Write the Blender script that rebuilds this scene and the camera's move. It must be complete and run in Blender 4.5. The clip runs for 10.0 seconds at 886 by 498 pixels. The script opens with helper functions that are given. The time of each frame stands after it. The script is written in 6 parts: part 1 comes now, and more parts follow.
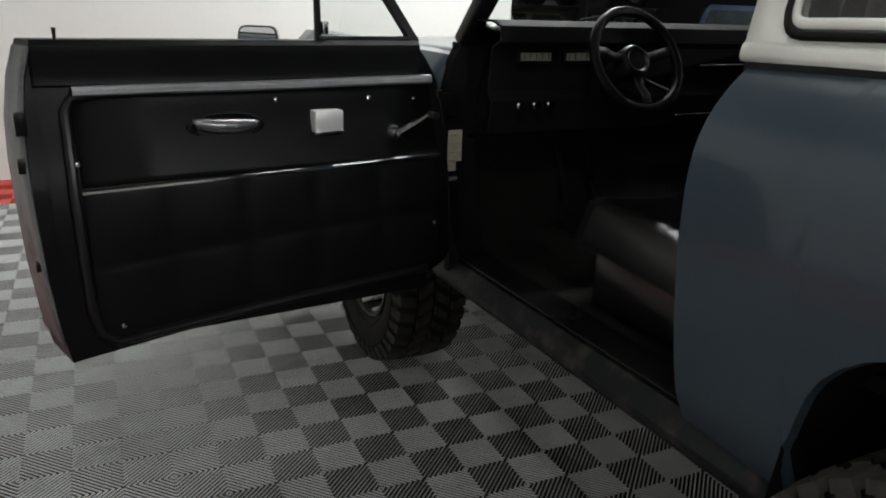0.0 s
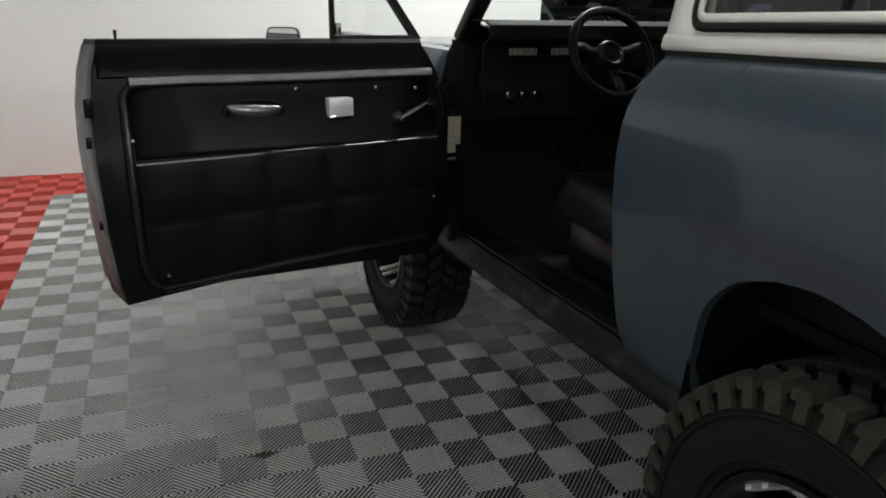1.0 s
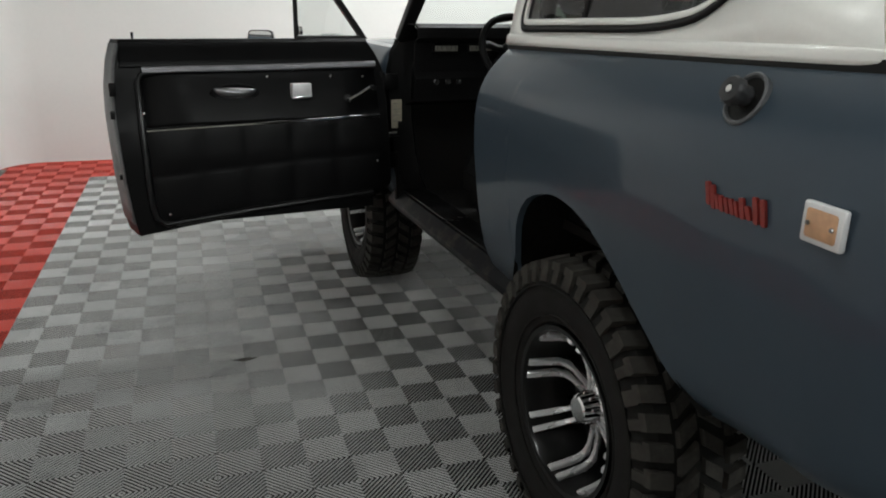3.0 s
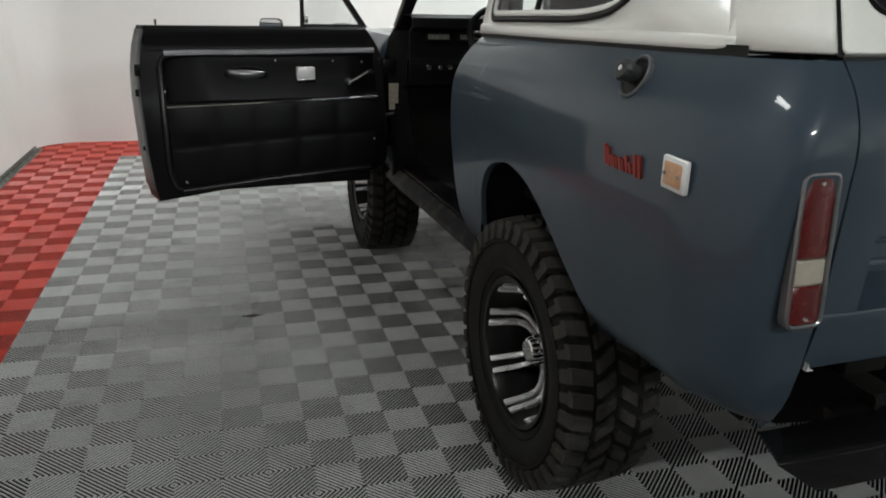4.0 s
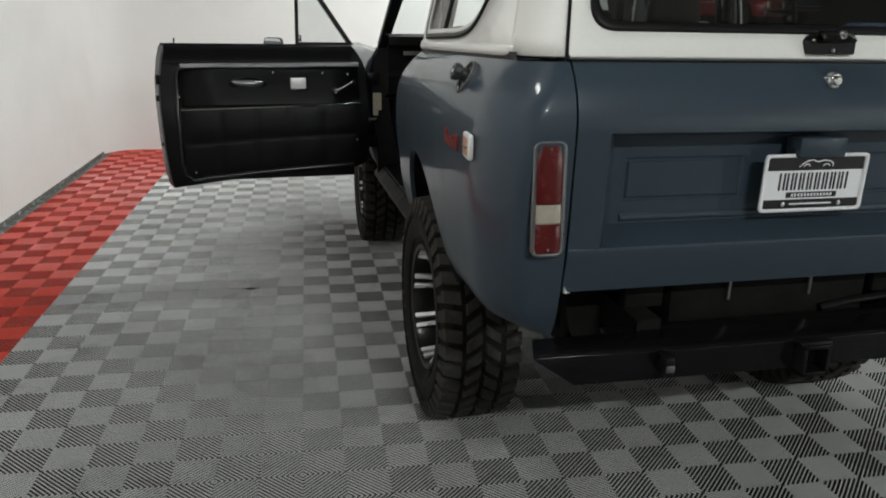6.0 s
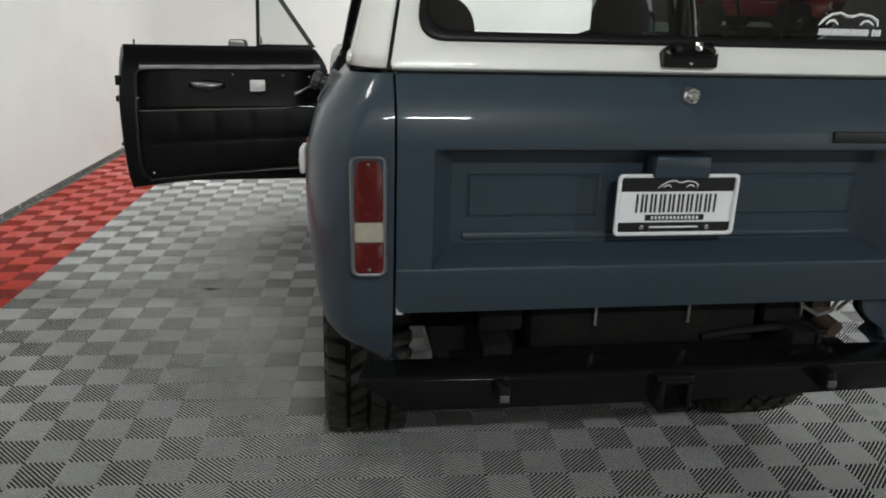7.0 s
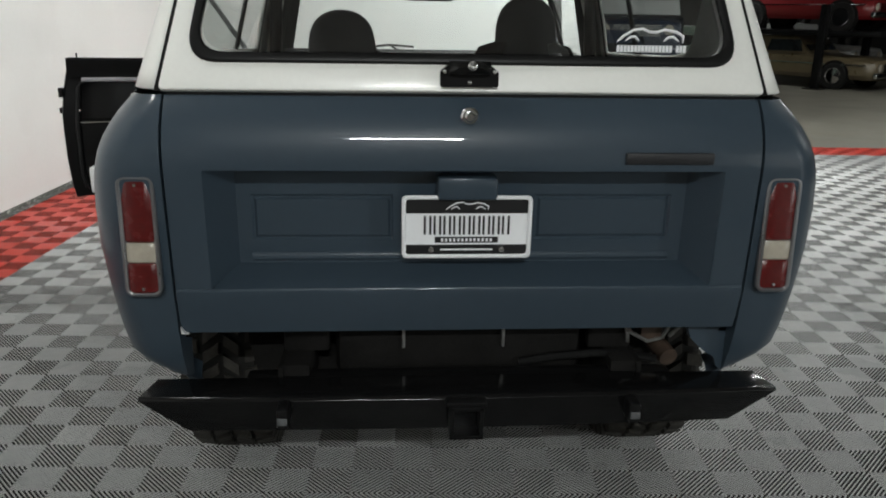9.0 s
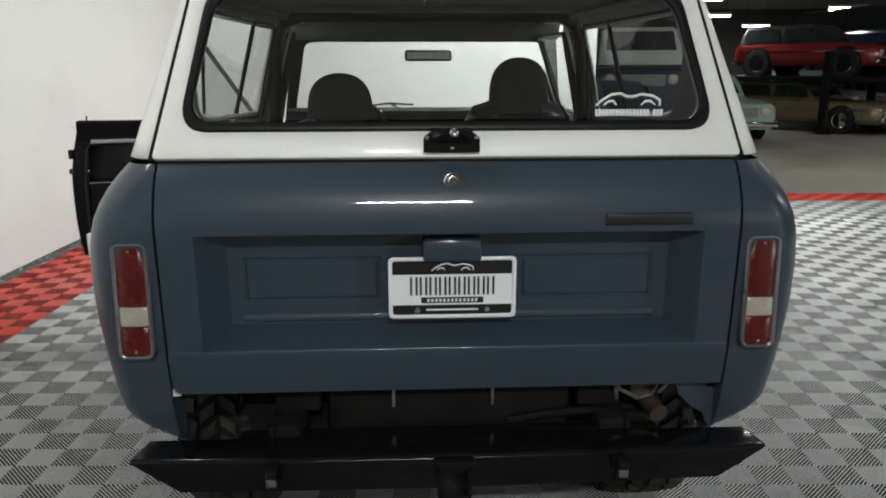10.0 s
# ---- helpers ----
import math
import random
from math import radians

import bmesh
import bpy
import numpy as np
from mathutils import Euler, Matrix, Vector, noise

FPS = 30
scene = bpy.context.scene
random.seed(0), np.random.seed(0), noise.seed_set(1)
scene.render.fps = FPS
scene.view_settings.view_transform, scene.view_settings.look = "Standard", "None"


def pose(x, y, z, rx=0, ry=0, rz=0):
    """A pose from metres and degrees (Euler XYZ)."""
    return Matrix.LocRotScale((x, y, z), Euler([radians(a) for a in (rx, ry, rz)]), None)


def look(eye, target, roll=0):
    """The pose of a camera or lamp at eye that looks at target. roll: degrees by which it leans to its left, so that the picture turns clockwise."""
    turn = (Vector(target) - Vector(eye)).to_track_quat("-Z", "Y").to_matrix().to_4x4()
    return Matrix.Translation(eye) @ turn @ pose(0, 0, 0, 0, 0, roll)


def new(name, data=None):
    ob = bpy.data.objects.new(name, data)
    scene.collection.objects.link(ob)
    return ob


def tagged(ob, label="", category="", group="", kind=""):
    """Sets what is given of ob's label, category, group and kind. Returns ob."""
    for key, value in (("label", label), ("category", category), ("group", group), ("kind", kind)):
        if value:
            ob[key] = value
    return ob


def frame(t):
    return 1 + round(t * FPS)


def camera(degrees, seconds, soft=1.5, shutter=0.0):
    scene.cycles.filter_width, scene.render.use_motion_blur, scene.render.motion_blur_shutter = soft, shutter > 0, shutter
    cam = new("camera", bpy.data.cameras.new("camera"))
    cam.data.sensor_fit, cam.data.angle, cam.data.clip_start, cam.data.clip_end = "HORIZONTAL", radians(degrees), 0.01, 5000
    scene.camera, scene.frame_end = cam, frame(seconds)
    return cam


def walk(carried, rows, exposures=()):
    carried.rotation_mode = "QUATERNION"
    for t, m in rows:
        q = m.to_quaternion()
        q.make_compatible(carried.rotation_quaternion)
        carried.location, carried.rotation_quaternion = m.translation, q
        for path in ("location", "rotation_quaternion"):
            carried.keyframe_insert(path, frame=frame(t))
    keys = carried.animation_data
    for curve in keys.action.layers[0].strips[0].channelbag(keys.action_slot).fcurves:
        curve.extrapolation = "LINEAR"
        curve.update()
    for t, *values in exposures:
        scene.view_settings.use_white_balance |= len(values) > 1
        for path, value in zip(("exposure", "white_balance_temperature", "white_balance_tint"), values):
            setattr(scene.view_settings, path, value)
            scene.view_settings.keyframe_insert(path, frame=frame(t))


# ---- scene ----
cam = camera(60.5, 10.0, soft=1.9)
PATH = [
    (0, (0.155, 0.153, 1.455), (1.034, 1.836, 0.827), 2.1),
    (0.5, (0.196, -0.041, 1.462), (0.976, 1.687, 0.827), 1.4),
    (1, (0.145, -0.234, 1.459), (0.912, 1.505, 0.836), 1.3),
    (1.5, (0.124, -0.439, 1.474), (0.888, 1.301, 0.851), 1.1),
    (2, (0.195, -0.67, 1.478), (0.905, 1.095, 0.86), 1.0),
    (2.5, (0.21, -0.879, 1.481), (0.907, 0.893, 0.87), 0.8),
    (3.8, (0.237, -1.388, 1.497), (0.878, 0.397, 0.861), 1.6),
    (4, (0.259, -1.463, 1.496), (0.88, 0.328, 0.858), 1.5),
    (4.5, (0.214, -1.69, 1.497), (0.84, 0.099, 0.859), 1.5),
    (5, (0.216, -1.905, 1.505), (0.827, -0.111, 0.865), 1.5),
    (5.2, (0.276, -1.978, 1.502), (0.845, -0.168, 0.871), 1.2),
    (6.3, (0.806, -2.19, 1.51), (1.189, -0.316, 0.924), 1.2),
    (6.5, (0.944, -2.161, 1.528), (1.281, -0.284, 0.928), 1.1),
    (7, (1.213, -2.189, 1.54), (1.49, -0.3, 0.944), 1.5),
    (7.5, (1.48, -2.244, 1.556), (1.679, -0.345, 0.96), 1.6),
    (8, (1.65, -2.248, 1.56), (1.837, -0.347, 0.966), 1.9),
    (8.5, (1.801, -2.2, 1.572), (1.959, -0.302, 0.964), 1.5),
    (9, (1.879, -2.219, 1.587), (2.009, -0.312, 0.998), 0.9),
    (9.5, (1.927, -2.245, 1.609), (2.035, -0.322, 1.069), 0.3),
    (10, (1.945, -2.252, 1.629), (2.041, -0.31, 1.161), -0.1),
]
EXPOSURES = [(0, -0.22), (2.5, -0.2), (5, -0.22), (6.5, -0.1), (8, -0.08), (10, 0.0)]
walk(cam, [(t, look(eye, target, roll)) for t, eye, target, roll in PATH], EXPOSURES)

# ---- world, lamps, exposure ----
world = bpy.data.worlds.new("world")
scene.world = world
world.use_nodes = True
world.node_tree.nodes["Background"].inputs["Color"].default_value = (0.6, 0.65, 0.7, 1)
world.node_tree.nodes["Background"].inputs["Strength"].default_value = 0.05

CEILING = 4.4
LAMP_WATTS = 100.0
# fluorescent fixtures: x, y, turn, share of the watts, height, tilt of the lamp, half length
# the fixture at x 17 is unseen, added as fill to brighten the tail
FIXTURES = [(2.03, -6.1, 0, 1.35, 4.3, 55, 0.59), (17.0, -12.5, 90, 7.0, 4.3, 40, 0.6), (2.6, 2.7, 0, 0.7, 4.3, 0, 1.2), (-0.2, -0.5, 90, 0.26, 4.3, 0, 0.45), (3.5, 5.2, 0, 1.85, 4.3, 0, 1.2), (5.8, 2.0, 90, 0.55, 4.3, 0, 1.2)]
FAR_FIXTURES = [(9.0, 9.0, 0), (13.5, 12.0, 0), (16.0, 22.2, 0), (10.0, 19.0, 0), (18.05, 33.2, 0), (13.2, 26.0, 0), (9.5, 1.0, 0), (16.0, 5.0, 0)]


# ---- materials ----
def node_mat(name):
    m = bpy.data.materials.new(name)
    m.use_nodes = True
    return m, m.node_tree.nodes, m.node_tree.links, m.node_tree.nodes["Principled BSDF"]


def surface(name, colour, rough=0.5, metal=0.0, vary=0.12, scale=6.0, fine=90.0, bump=0.0, bump_scale=200.0, coat=0.0, spec=0.5, rough_vary=0.1, per_piece=0.0, dirt=None, in_world=False):
    """A painted, cast or woven surface: colour that drifts at two scales, uneven gloss and a fine relief."""
    m, n, l, p = node_mat(name)
    place = n.new("ShaderNodeNewGeometry").outputs["Position"] if in_world else n.new("ShaderNodeTexCoord").outputs["Object"]
    big = n.new("ShaderNodeTexNoise")
    big.inputs["Scale"].default_value, big.inputs["Detail"].default_value = scale, 5.0
    small = n.new("ShaderNodeTexNoise")
    small.inputs["Scale"].default_value, small.inputs["Detail"].default_value = fine, 3.0
    l.new(place, big.inputs["Vector"])
    l.new(place, small.inputs["Vector"])
    add = n.new("ShaderNodeMath")
    add.operation = "MULTIPLY_ADD"
    l.new(small.outputs["Fac"], add.inputs[0])
    add.inputs[1].default_value = 0.5
    l.new(big.outputs["Fac"], add.inputs[2])
    ramp = n.new("ShaderNodeMapRange")
    ramp.inputs["From Min"].default_value, ramp.inputs["From Max"].default_value = 0.45, 1.05
    ramp.inputs["To Min"].default_value, ramp.inputs["To Max"].default_value = 1.0 - vary, 1.0 + vary
    l.new(add.outputs[0], ramp.inputs["Value"])
    last = ramp.outputs["Result"]
    if per_piece:
        info = n.new("ShaderNodeObjectInfo")
        piece = n.new("ShaderNodeMapRange")
        piece.inputs["To Min"].default_value, piece.inputs["To Max"].default_value = 1.0 - per_piece, 1.0 + per_piece
        l.new(info.outputs["Random"], piece.inputs["Value"])
        times = n.new("ShaderNodeMath")
        times.operation = "MULTIPLY"
        l.new(last, times.inputs[0])
        l.new(piece.outputs["Result"], times.inputs[1])
        last = times.outputs[0]
    mix = n.new("ShaderNodeMix")
    mix.data_type = "RGBA"
    mix.blend_type = "MULTIPLY"
    mix.inputs["Factor"].default_value = 1.0
    mix.inputs["A"].default_value = (*colour, 1)
    l.new(last, mix.inputs["B"])
    out = mix.outputs["Result"]
    if dirt:
        dust = n.new("ShaderNodeTexNoise")
        dust.inputs["Scale"].default_value, dust.inputs["Detail"].default_value = dirt[1], 8.0
        l.new(place, dust.inputs["Vector"])
        where = n.new("ShaderNodeMapRange")
        where.inputs["From Min"].default_value, where.inputs["From Max"].default_value = 0.52, 0.74
        where.inputs["To Max"].default_value = dirt[2]
        l.new(dust.outputs["Fac"], where.inputs["Value"])
        over = n.new("ShaderNodeMix")
        over.data_type = "RGBA"
        l.new(where.outputs["Result"], over.inputs["Factor"])
        l.new(out, over.inputs["A"])
        over.inputs["B"].default_value = (*dirt[0], 1)
        out = over.outputs["Result"]
    l.new(out, p.inputs["Base Color"])
    gloss = n.new("ShaderNodeMapRange")
    gloss.inputs["From Min"].default_value, gloss.inputs["From Max"].default_value = 0.3, 0.7
    gloss.inputs["To Min"].default_value, gloss.inputs["To Max"].default_value = max(rough * (1 - rough_vary), 0.0), min(rough * (1 + rough_vary), 1.0)
    l.new(big.outputs["Fac"], gloss.inputs["Value"])
    l.new(gloss.outputs["Result"], p.inputs["Roughness"])
    p.inputs["Metallic"].default_value = metal
    p.inputs["Specular IOR Level"].default_value = spec
    p.inputs["Coat Weight"].default_value = coat
    p.inputs["Coat Roughness"].default_value = 0.035
    if bump:
        relief = n.new("ShaderNodeTexNoise")
        relief.inputs["Scale"].default_value, relief.inputs["Detail"].default_value = bump_scale, 4.0
        l.new(place, relief.inputs["Vector"])
        b = n.new("ShaderNodeBump")
        b.inputs["Strength"].default_value, b.inputs["Distance"].default_value = bump, 0.002
        l.new(relief.outputs["Fac"], b.inputs["Height"])
        l.new(b.outputs["Normal"], p.inputs["Normal"])
    return m


def glowing(name, colour, strength):
    m, n, l, p = node_mat(name)
    p.inputs["Base Color"].default_value = (*colour, 1)
    p.inputs["Emission Color"].default_value = (*colour, 1)
    p.inputs["Emission Strength"].default_value = strength
    return m


def pane(name, tint, veil=0.12):
    """Clear thin glass: see-through, with a sheen that grows at grazing angles."""
    m, n, l, p = node_mat(name)
    n.remove(p)
    see, shine, mix, facing = n.new("ShaderNodeBsdfTransparent"), n.new("ShaderNodeBsdfGlossy"), n.new("ShaderNodeMixShader"), n.new("ShaderNodeLayerWeight")
    see.inputs["Color"].default_value = (*tint, 1)
    shine.inputs["Roughness"].default_value = 0.01
    facing.inputs["Blend"].default_value = 0.5
    power, share = n.new("ShaderNodeMath"), n.new("ShaderNodeMath")
    power.operation, share.operation = "POWER", "MULTIPLY_ADD"
    power.inputs[1].default_value = 5.0
    share.inputs[1].default_value, share.inputs[2].default_value = 0.6, veil
    l.new(facing.outputs["Facing"], power.inputs[0])
    l.new(power.outputs[0], share.inputs[0])
    l.new(share.outputs[0], mix.inputs[0])
    l.new(see.outputs[0], mix.inputs[1])
    l.new(shine.outputs[0], mix.inputs[2])
    l.new(mix.outputs[0], n["Material Output"].inputs["Surface"])
    return m


BLUE = surface("blue_grey_paint", (0.0395, 0.0580, 0.0772), 0.38, spec=0.2, vary=0.05, scale=2.0, fine=40.0, coat=0.45, rough_vary=0.15, bump=0.008, bump_scale=60.0)
CREAM = surface("off_white_paint", (0.88, 0.88, 0.84), 0.35, vary=0.04, scale=2.0, coat=0.35, bump=0.04, bump_scale=400.0)
BLACK = surface("black_painted_steel", (0.007, 0.007, 0.0072), 0.3, spec=0.2, vary=0.25, scale=8.0, dirt=((0.012, 0.0115, 0.011), 9.0, 0.3))
GLOSS_BLACK = surface("gloss_black_bumper_paint", (0.006, 0.006, 0.0062), 0.16, spec=0.3, vary=0.2, scale=8.0, rough_vary=0.3, dirt=((0.014, 0.0135, 0.013), 12.0, 0.25))
BORDER = surface("polished_black_moulding", (0.007, 0.007, 0.0075), 0.3, spec=0.22, vary=0.2)
VINYL = surface("black_vinyl", (0.005, 0.005, 0.0053), 0.34, vary=0.2, bump=0.2, bump_scale=420.0, spec=0.12)
SEAT_VINYL = surface("glossy_seat_vinyl", (0.007, 0.007, 0.0072), 0.22, vary=0.2, bump=0.2, bump_scale=300.0, spec=0.6)
DASH = surface("dull_dash_vinyl", (0.010, 0.010, 0.0104), 0.6, vary=0.2, bump=0.3, bump_scale=420.0, spec=0.1)
HARD = surface("black_plastic", (0.007, 0.007, 0.0075), 0.45, spec=0.15, vary=0.2, bump=0.15, bump_scale=600.0)
FADED_PLASTIC = surface("faded_black_plastic", (0.030, 0.031, 0.033), 0.4, spec=0.4, vary=0.3, scale=30.0, bump=0.15, bump_scale=600.0)
CLOTH = surface("black_cloth", (0.026, 0.026, 0.027), 0.85, vary=0.2, bump=0.5, bump_scale=900.0)
RUBBER = surface("tyre_rubber", (0.011, 0.0105, 0.0098), 0.75, spec=0.2, vary=0.3, scale=14.0, bump=0.3, bump_scale=320.0, dirt=((0.022, 0.021, 0.019), 18.0, 0.3))
TREAD = surface("worn_tread_rubber", (0.036, 0.034, 0.030), 0.8, spec=0.25, vary=0.35, scale=16.0, bump=0.3, bump_scale=260.0, dirt=((0.085, 0.08, 0.068), 22.0, 0.45))
SEAL = surface("rubber_seal", (0.007, 0.007, 0.007), 0.4, spec=0.2, vary=0.2, bump=0.1)
CHROME = surface("chrome", (0.78, 0.78, 0.78), 0.12, metal=1.0, vary=0.05, rough_vary=0.4)
STEEL = surface("worn_grey_steel", (0.30, 0.30, 0.29), 0.4, metal=0.7, vary=0.35, scale=22.0, dirt=((0.06, 0.055, 0.05), 30.0, 0.7))
RUST = surface("rusty_pipe", (0.075, 0.05, 0.036), 0.65, metal=0.3, vary=0.4, scale=20.0)
WORN_STEEL = surface("worn_bare_steel", (0.10, 0.104, 0.108), 0.45, metal=0.0, vary=0.35, scale=14.0, dirt=((0.012, 0.012, 0.012), 16.0, 0.95))
LINER = surface("grey_headliner", (0.36, 0.36, 0.35), 0.7, vary=0.15, bump=0.3, bump_scale=500.0)
HEADER = surface("charcoal_padding", (0.10, 0.10, 0.097), 0.7, vary=0.15, bump=0.3, bump_scale=500.0)
# near-black colour that paints the shade down in the tile grooves
GAP = surface("groove_shade", (0.03, 0.0295, 0.028), 0.85, vary=0.3, scale=9.0, spec=0.1)
UNDER = surface("undercoating", (0.012, 0.0115, 0.011), 0.85, spec=0.08, vary=0.35, scale=12.0, bump=0.6, bump_scale=120.0)
RIM_BLACK = surface("gloss_black_rim", (0.005, 0.005, 0.005), 0.3, spec=0.25, vary=0.1, coat=0.15)
MACHINED = surface("machined_alloy", (0.90, 0.90, 0.91), 0.3, metal=0.6, vary=0.06, rough_vary=0.3)
RED_LENS = surface("red_lens", (0.095, 0.0038, 0.0038), 0.26, vary=0.18, scale=40.0, coat=0.25, bump=0.3, bump_scale=260.0)
WHITE_LENS = surface("clear_lens", (0.42, 0.38, 0.31), 0.25, vary=0.1, scale=40.0, coat=0.5, bump=0.3, bump_scale=260.0)
AMBER = surface("faded_amber_lens", (0.62, 0.36, 0.20), 0.3, vary=0.2, scale=30.0, coat=0.3)
RED_BADGE = surface("red_badge", (0.21, 0.020, 0.015), 0.4, vary=0.15, scale=50.0)
PLATE_WHITE = surface("plate_white", (0.92, 0.93, 0.95), 0.4, vary=0.03)
PLATE_BLACK = surface("plate_black", (0.012, 0.012, 0.013), 0.35, vary=0.1)
LABEL = surface("paper_label", (0.50, 0.46, 0.36), 0.7, vary=0.2, scale=60.0)
GAUGE = surface("gauge_face", (0.22, 0.215, 0.19), 0.4, vary=0.35, scale=40.0)
WALL = surface("white_wall_paint", (0.84, 0.83, 0.81), 0.75, vary=0.025, scale=0.7, fine=30.0, bump=0.12, bump_scale=260.0, dirt=((0.66, 0.63, 0.60), 1.1, 0.25))
TRIM = surface("dark_wall_strip", (0.07, 0.073, 0.065), 0.6, vary=0.3, scale=5.0, dirt=((0.5, 0.5, 0.48), 26.0, 0.8))
GREY_TILE = surface("grey_floor_tile", (0.44, 0.445, 0.437), 0.30, vary=0.14, scale=1.7, fine=25.0, per_piece=0.05, rough_vary=0.2, dirt=((0.50, 0.505, 0.50), 0.8, 0.35), in_world=True)
RED_TILE = surface("red_floor_tile", (0.57, 0.056, 0.036), 0.36, vary=0.12, scale=2.0, fine=25.0, per_piece=0.05, rough_vary=0.2, in_world=True)
CONCRETE = surface("concrete", (0.15, 0.142, 0.115), 0.5, vary=0.16, scale=1.2, fine=14.0, bump=0.2, bump_scale=60.0, dirt=((0.06, 0.058, 0.05), 0.9, 0.5))
DARK_WALL = surface("dark_warehouse_wall", (0.045, 0.044, 0.042), 0.8, vary=0.2, scale=1.0)
CEIL = surface("dark_ceiling", (0.30, 0.29, 0.27), 0.85, vary=0.2, scale=1.5)
GLASS = pane("window_glass", (0.86, 0.89, 0.88), 0.07)
# rear pane: even reflection raised to put in the veil of reflected room light
VEILED_GLASS = pane("veiled_window_glass", (0.86, 0.89, 0.88), 0.15)
DARK_GLASS = surface("far_window_glass", (0.02, 0.024, 0.026), 0.08, vary=0.2, coat=0.5)
TUBE = glowing("fluorescent_diffuser", (1.0, 0.98, 0.94), 14.0)
BARE_TUBE = glowing("bare_fluorescent_tube", (1.0, 0.98, 0.94), 45.0)
SATIN = surface("satin_alloy", (0.82, 0.82, 0.82), 0.42, metal=0.35, vary=0.08, scale=30.0)
SILL = surface("scuffed_dark_sill", (0.008, 0.009, 0.011), 0.6, spec=0.25, vary=0.3, scale=9.0, dirt=((0.10, 0.088, 0.07), 16.0, 0.4))
PALE_CHROME = surface("pale_chrome", (0.24, 0.24, 0.25), 0.3, metal=0.85, vary=0.08, scale=30.0)
MIRROR = surface("mirror_glass", (0.9, 0.9, 0.9), 0.02, metal=1.0, vary=0.0)
FAR_RED = surface("far_red_paint", (0.17, 0.010, 0.012), 0.3, vary=0.1, coat=0.5)
FAR_GOLD = surface("far_gold_paint", (0.12, 0.095, 0.055), 0.3, vary=0.1, coat=0.5)
FAR_MINT = surface("far_pale_green_paint", (0.22, 0.29, 0.235), 0.3, vary=0.1, coat=0.5)
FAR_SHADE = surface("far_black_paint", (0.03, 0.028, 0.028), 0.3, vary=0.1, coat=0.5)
FAR_NAVY = surface("far_navy_paint", (0.02, 0.03, 0.055), 0.3, vary=0.1, coat=0.5)
FAR_WHITE = surface("far_white_paint", (0.55, 0.56, 0.55), 0.35, vary=0.1, coat=0.4)


# ---- mesh helpers ----
def part(name, bm, material, parent=None, label="", sharp=35.0, solid=0.0, bevel=0.0):
    """Links a bmesh as ONE mesh object under a thing or under a part."""
    me = bpy.data.meshes.new(name)
    bmesh.ops.recalc_face_normals(bm, faces=bm.faces[:])
    bm.to_mesh(me)
    bm.free()
    me.shade_smooth()
    me.set_sharp_from_angle(angle=radians(sharp))
    me.materials.append(material)
    ob = new(name, me)
    if parent is not None:
        ob.parent = parent
    if label:
        ob["label"] = label
    if solid:
        s = ob.modifiers.new("thick", "SOLIDIFY")
        s.thickness, s.offset = solid, 0.0
    if bevel:
        b = ob.modifiers.new("edge", "BEVEL")
        b.width, b.segments, b.limit_method = bevel, 2, "ANGLE"
    return ob


def box(bm, x0, x1, y0, y1, z0, z1, edge=0.0, m=None):
    made = bmesh.ops.create_cube(bm, size=1.0)["verts"]
    for v in made:
        v.co = Vector(((x0 + x1) / 2 + v.co.x * (x1 - x0), (y0 + y1) / 2 + v.co.y * (y1 - y0), (z0 + z1) / 2 + v.co.z * (z1 - z0)))
    if edge:
        edges = list({e for v in made for e in v.link_edges})
        made = bmesh.ops.bevel(bm, geom=edges, offset=edge, segments=2, profile=0.5, affect="EDGES")["verts"] + [v for v in made if v.is_valid]
    if m is not None:
        for v in {v for v in made if v.is_valid}:
            v.co = m @ v.co
    return bm


def tube(bm, points, r, sides=10, closed=False):
    """A round bar along a line of points."""
    pts = [Vector(p) for p in points]
    rings, up = [], None
    count = len(pts)
    for i, p in enumerate(pts):
        a, b = (pts[i - 1], pts[(i + 1) % count]) if closed else (pts[max(i - 1, 0)], pts[min(i + 1, count - 1)])
        way = (b - a).normalized()
        if up is None:
            up = way.orthogonal().normalized()
        up = (up - way * up.dot(way)).normalized()
        side = way.cross(up)
        rad = r[i] if isinstance(r, (list, tuple)) else r
        rings.append([bm.verts.new(p + rad * (math.cos(t) * up + math.sin(t) * side)) for t in (2 * math.pi * k / sides for k in range(sides))])
    pairs = list(zip(rings, rings[1:])) + ([(rings[-1], rings[0])] if closed else [])
    for a, b in pairs:
        for k in range(sides):
            bm.faces.new((a[k], a[(k + 1) % sides], b[(k + 1) % sides], b[k]))
    if not closed:
        bm.faces.new(rings[0][::-1])
        bm.faces.new(rings[-1])
    return bm


def sheet(bm, rows):
    """A surface over rows of points of equal count."""
    vs = [[bm.verts.new(p) for p in row] for row in rows]
    for a, b in zip(vs, vs[1:]):
        for k in range(len(a) - 1):
            bm.faces.new((a[k], a[k + 1], b[k + 1], b[k]))
    return bm


def ring(bm, outer, inner):
    """A flat frame between two closed loops of equal count."""
    a, b = [bm.verts.new(p) for p in outer], [bm.verts.new(p) for p in inner]
    for k in range(len(a)):
        q = (k + 1) % len(a)
        bm.faces.new((a[k], a[q], b[q], b[k]))
    return bm


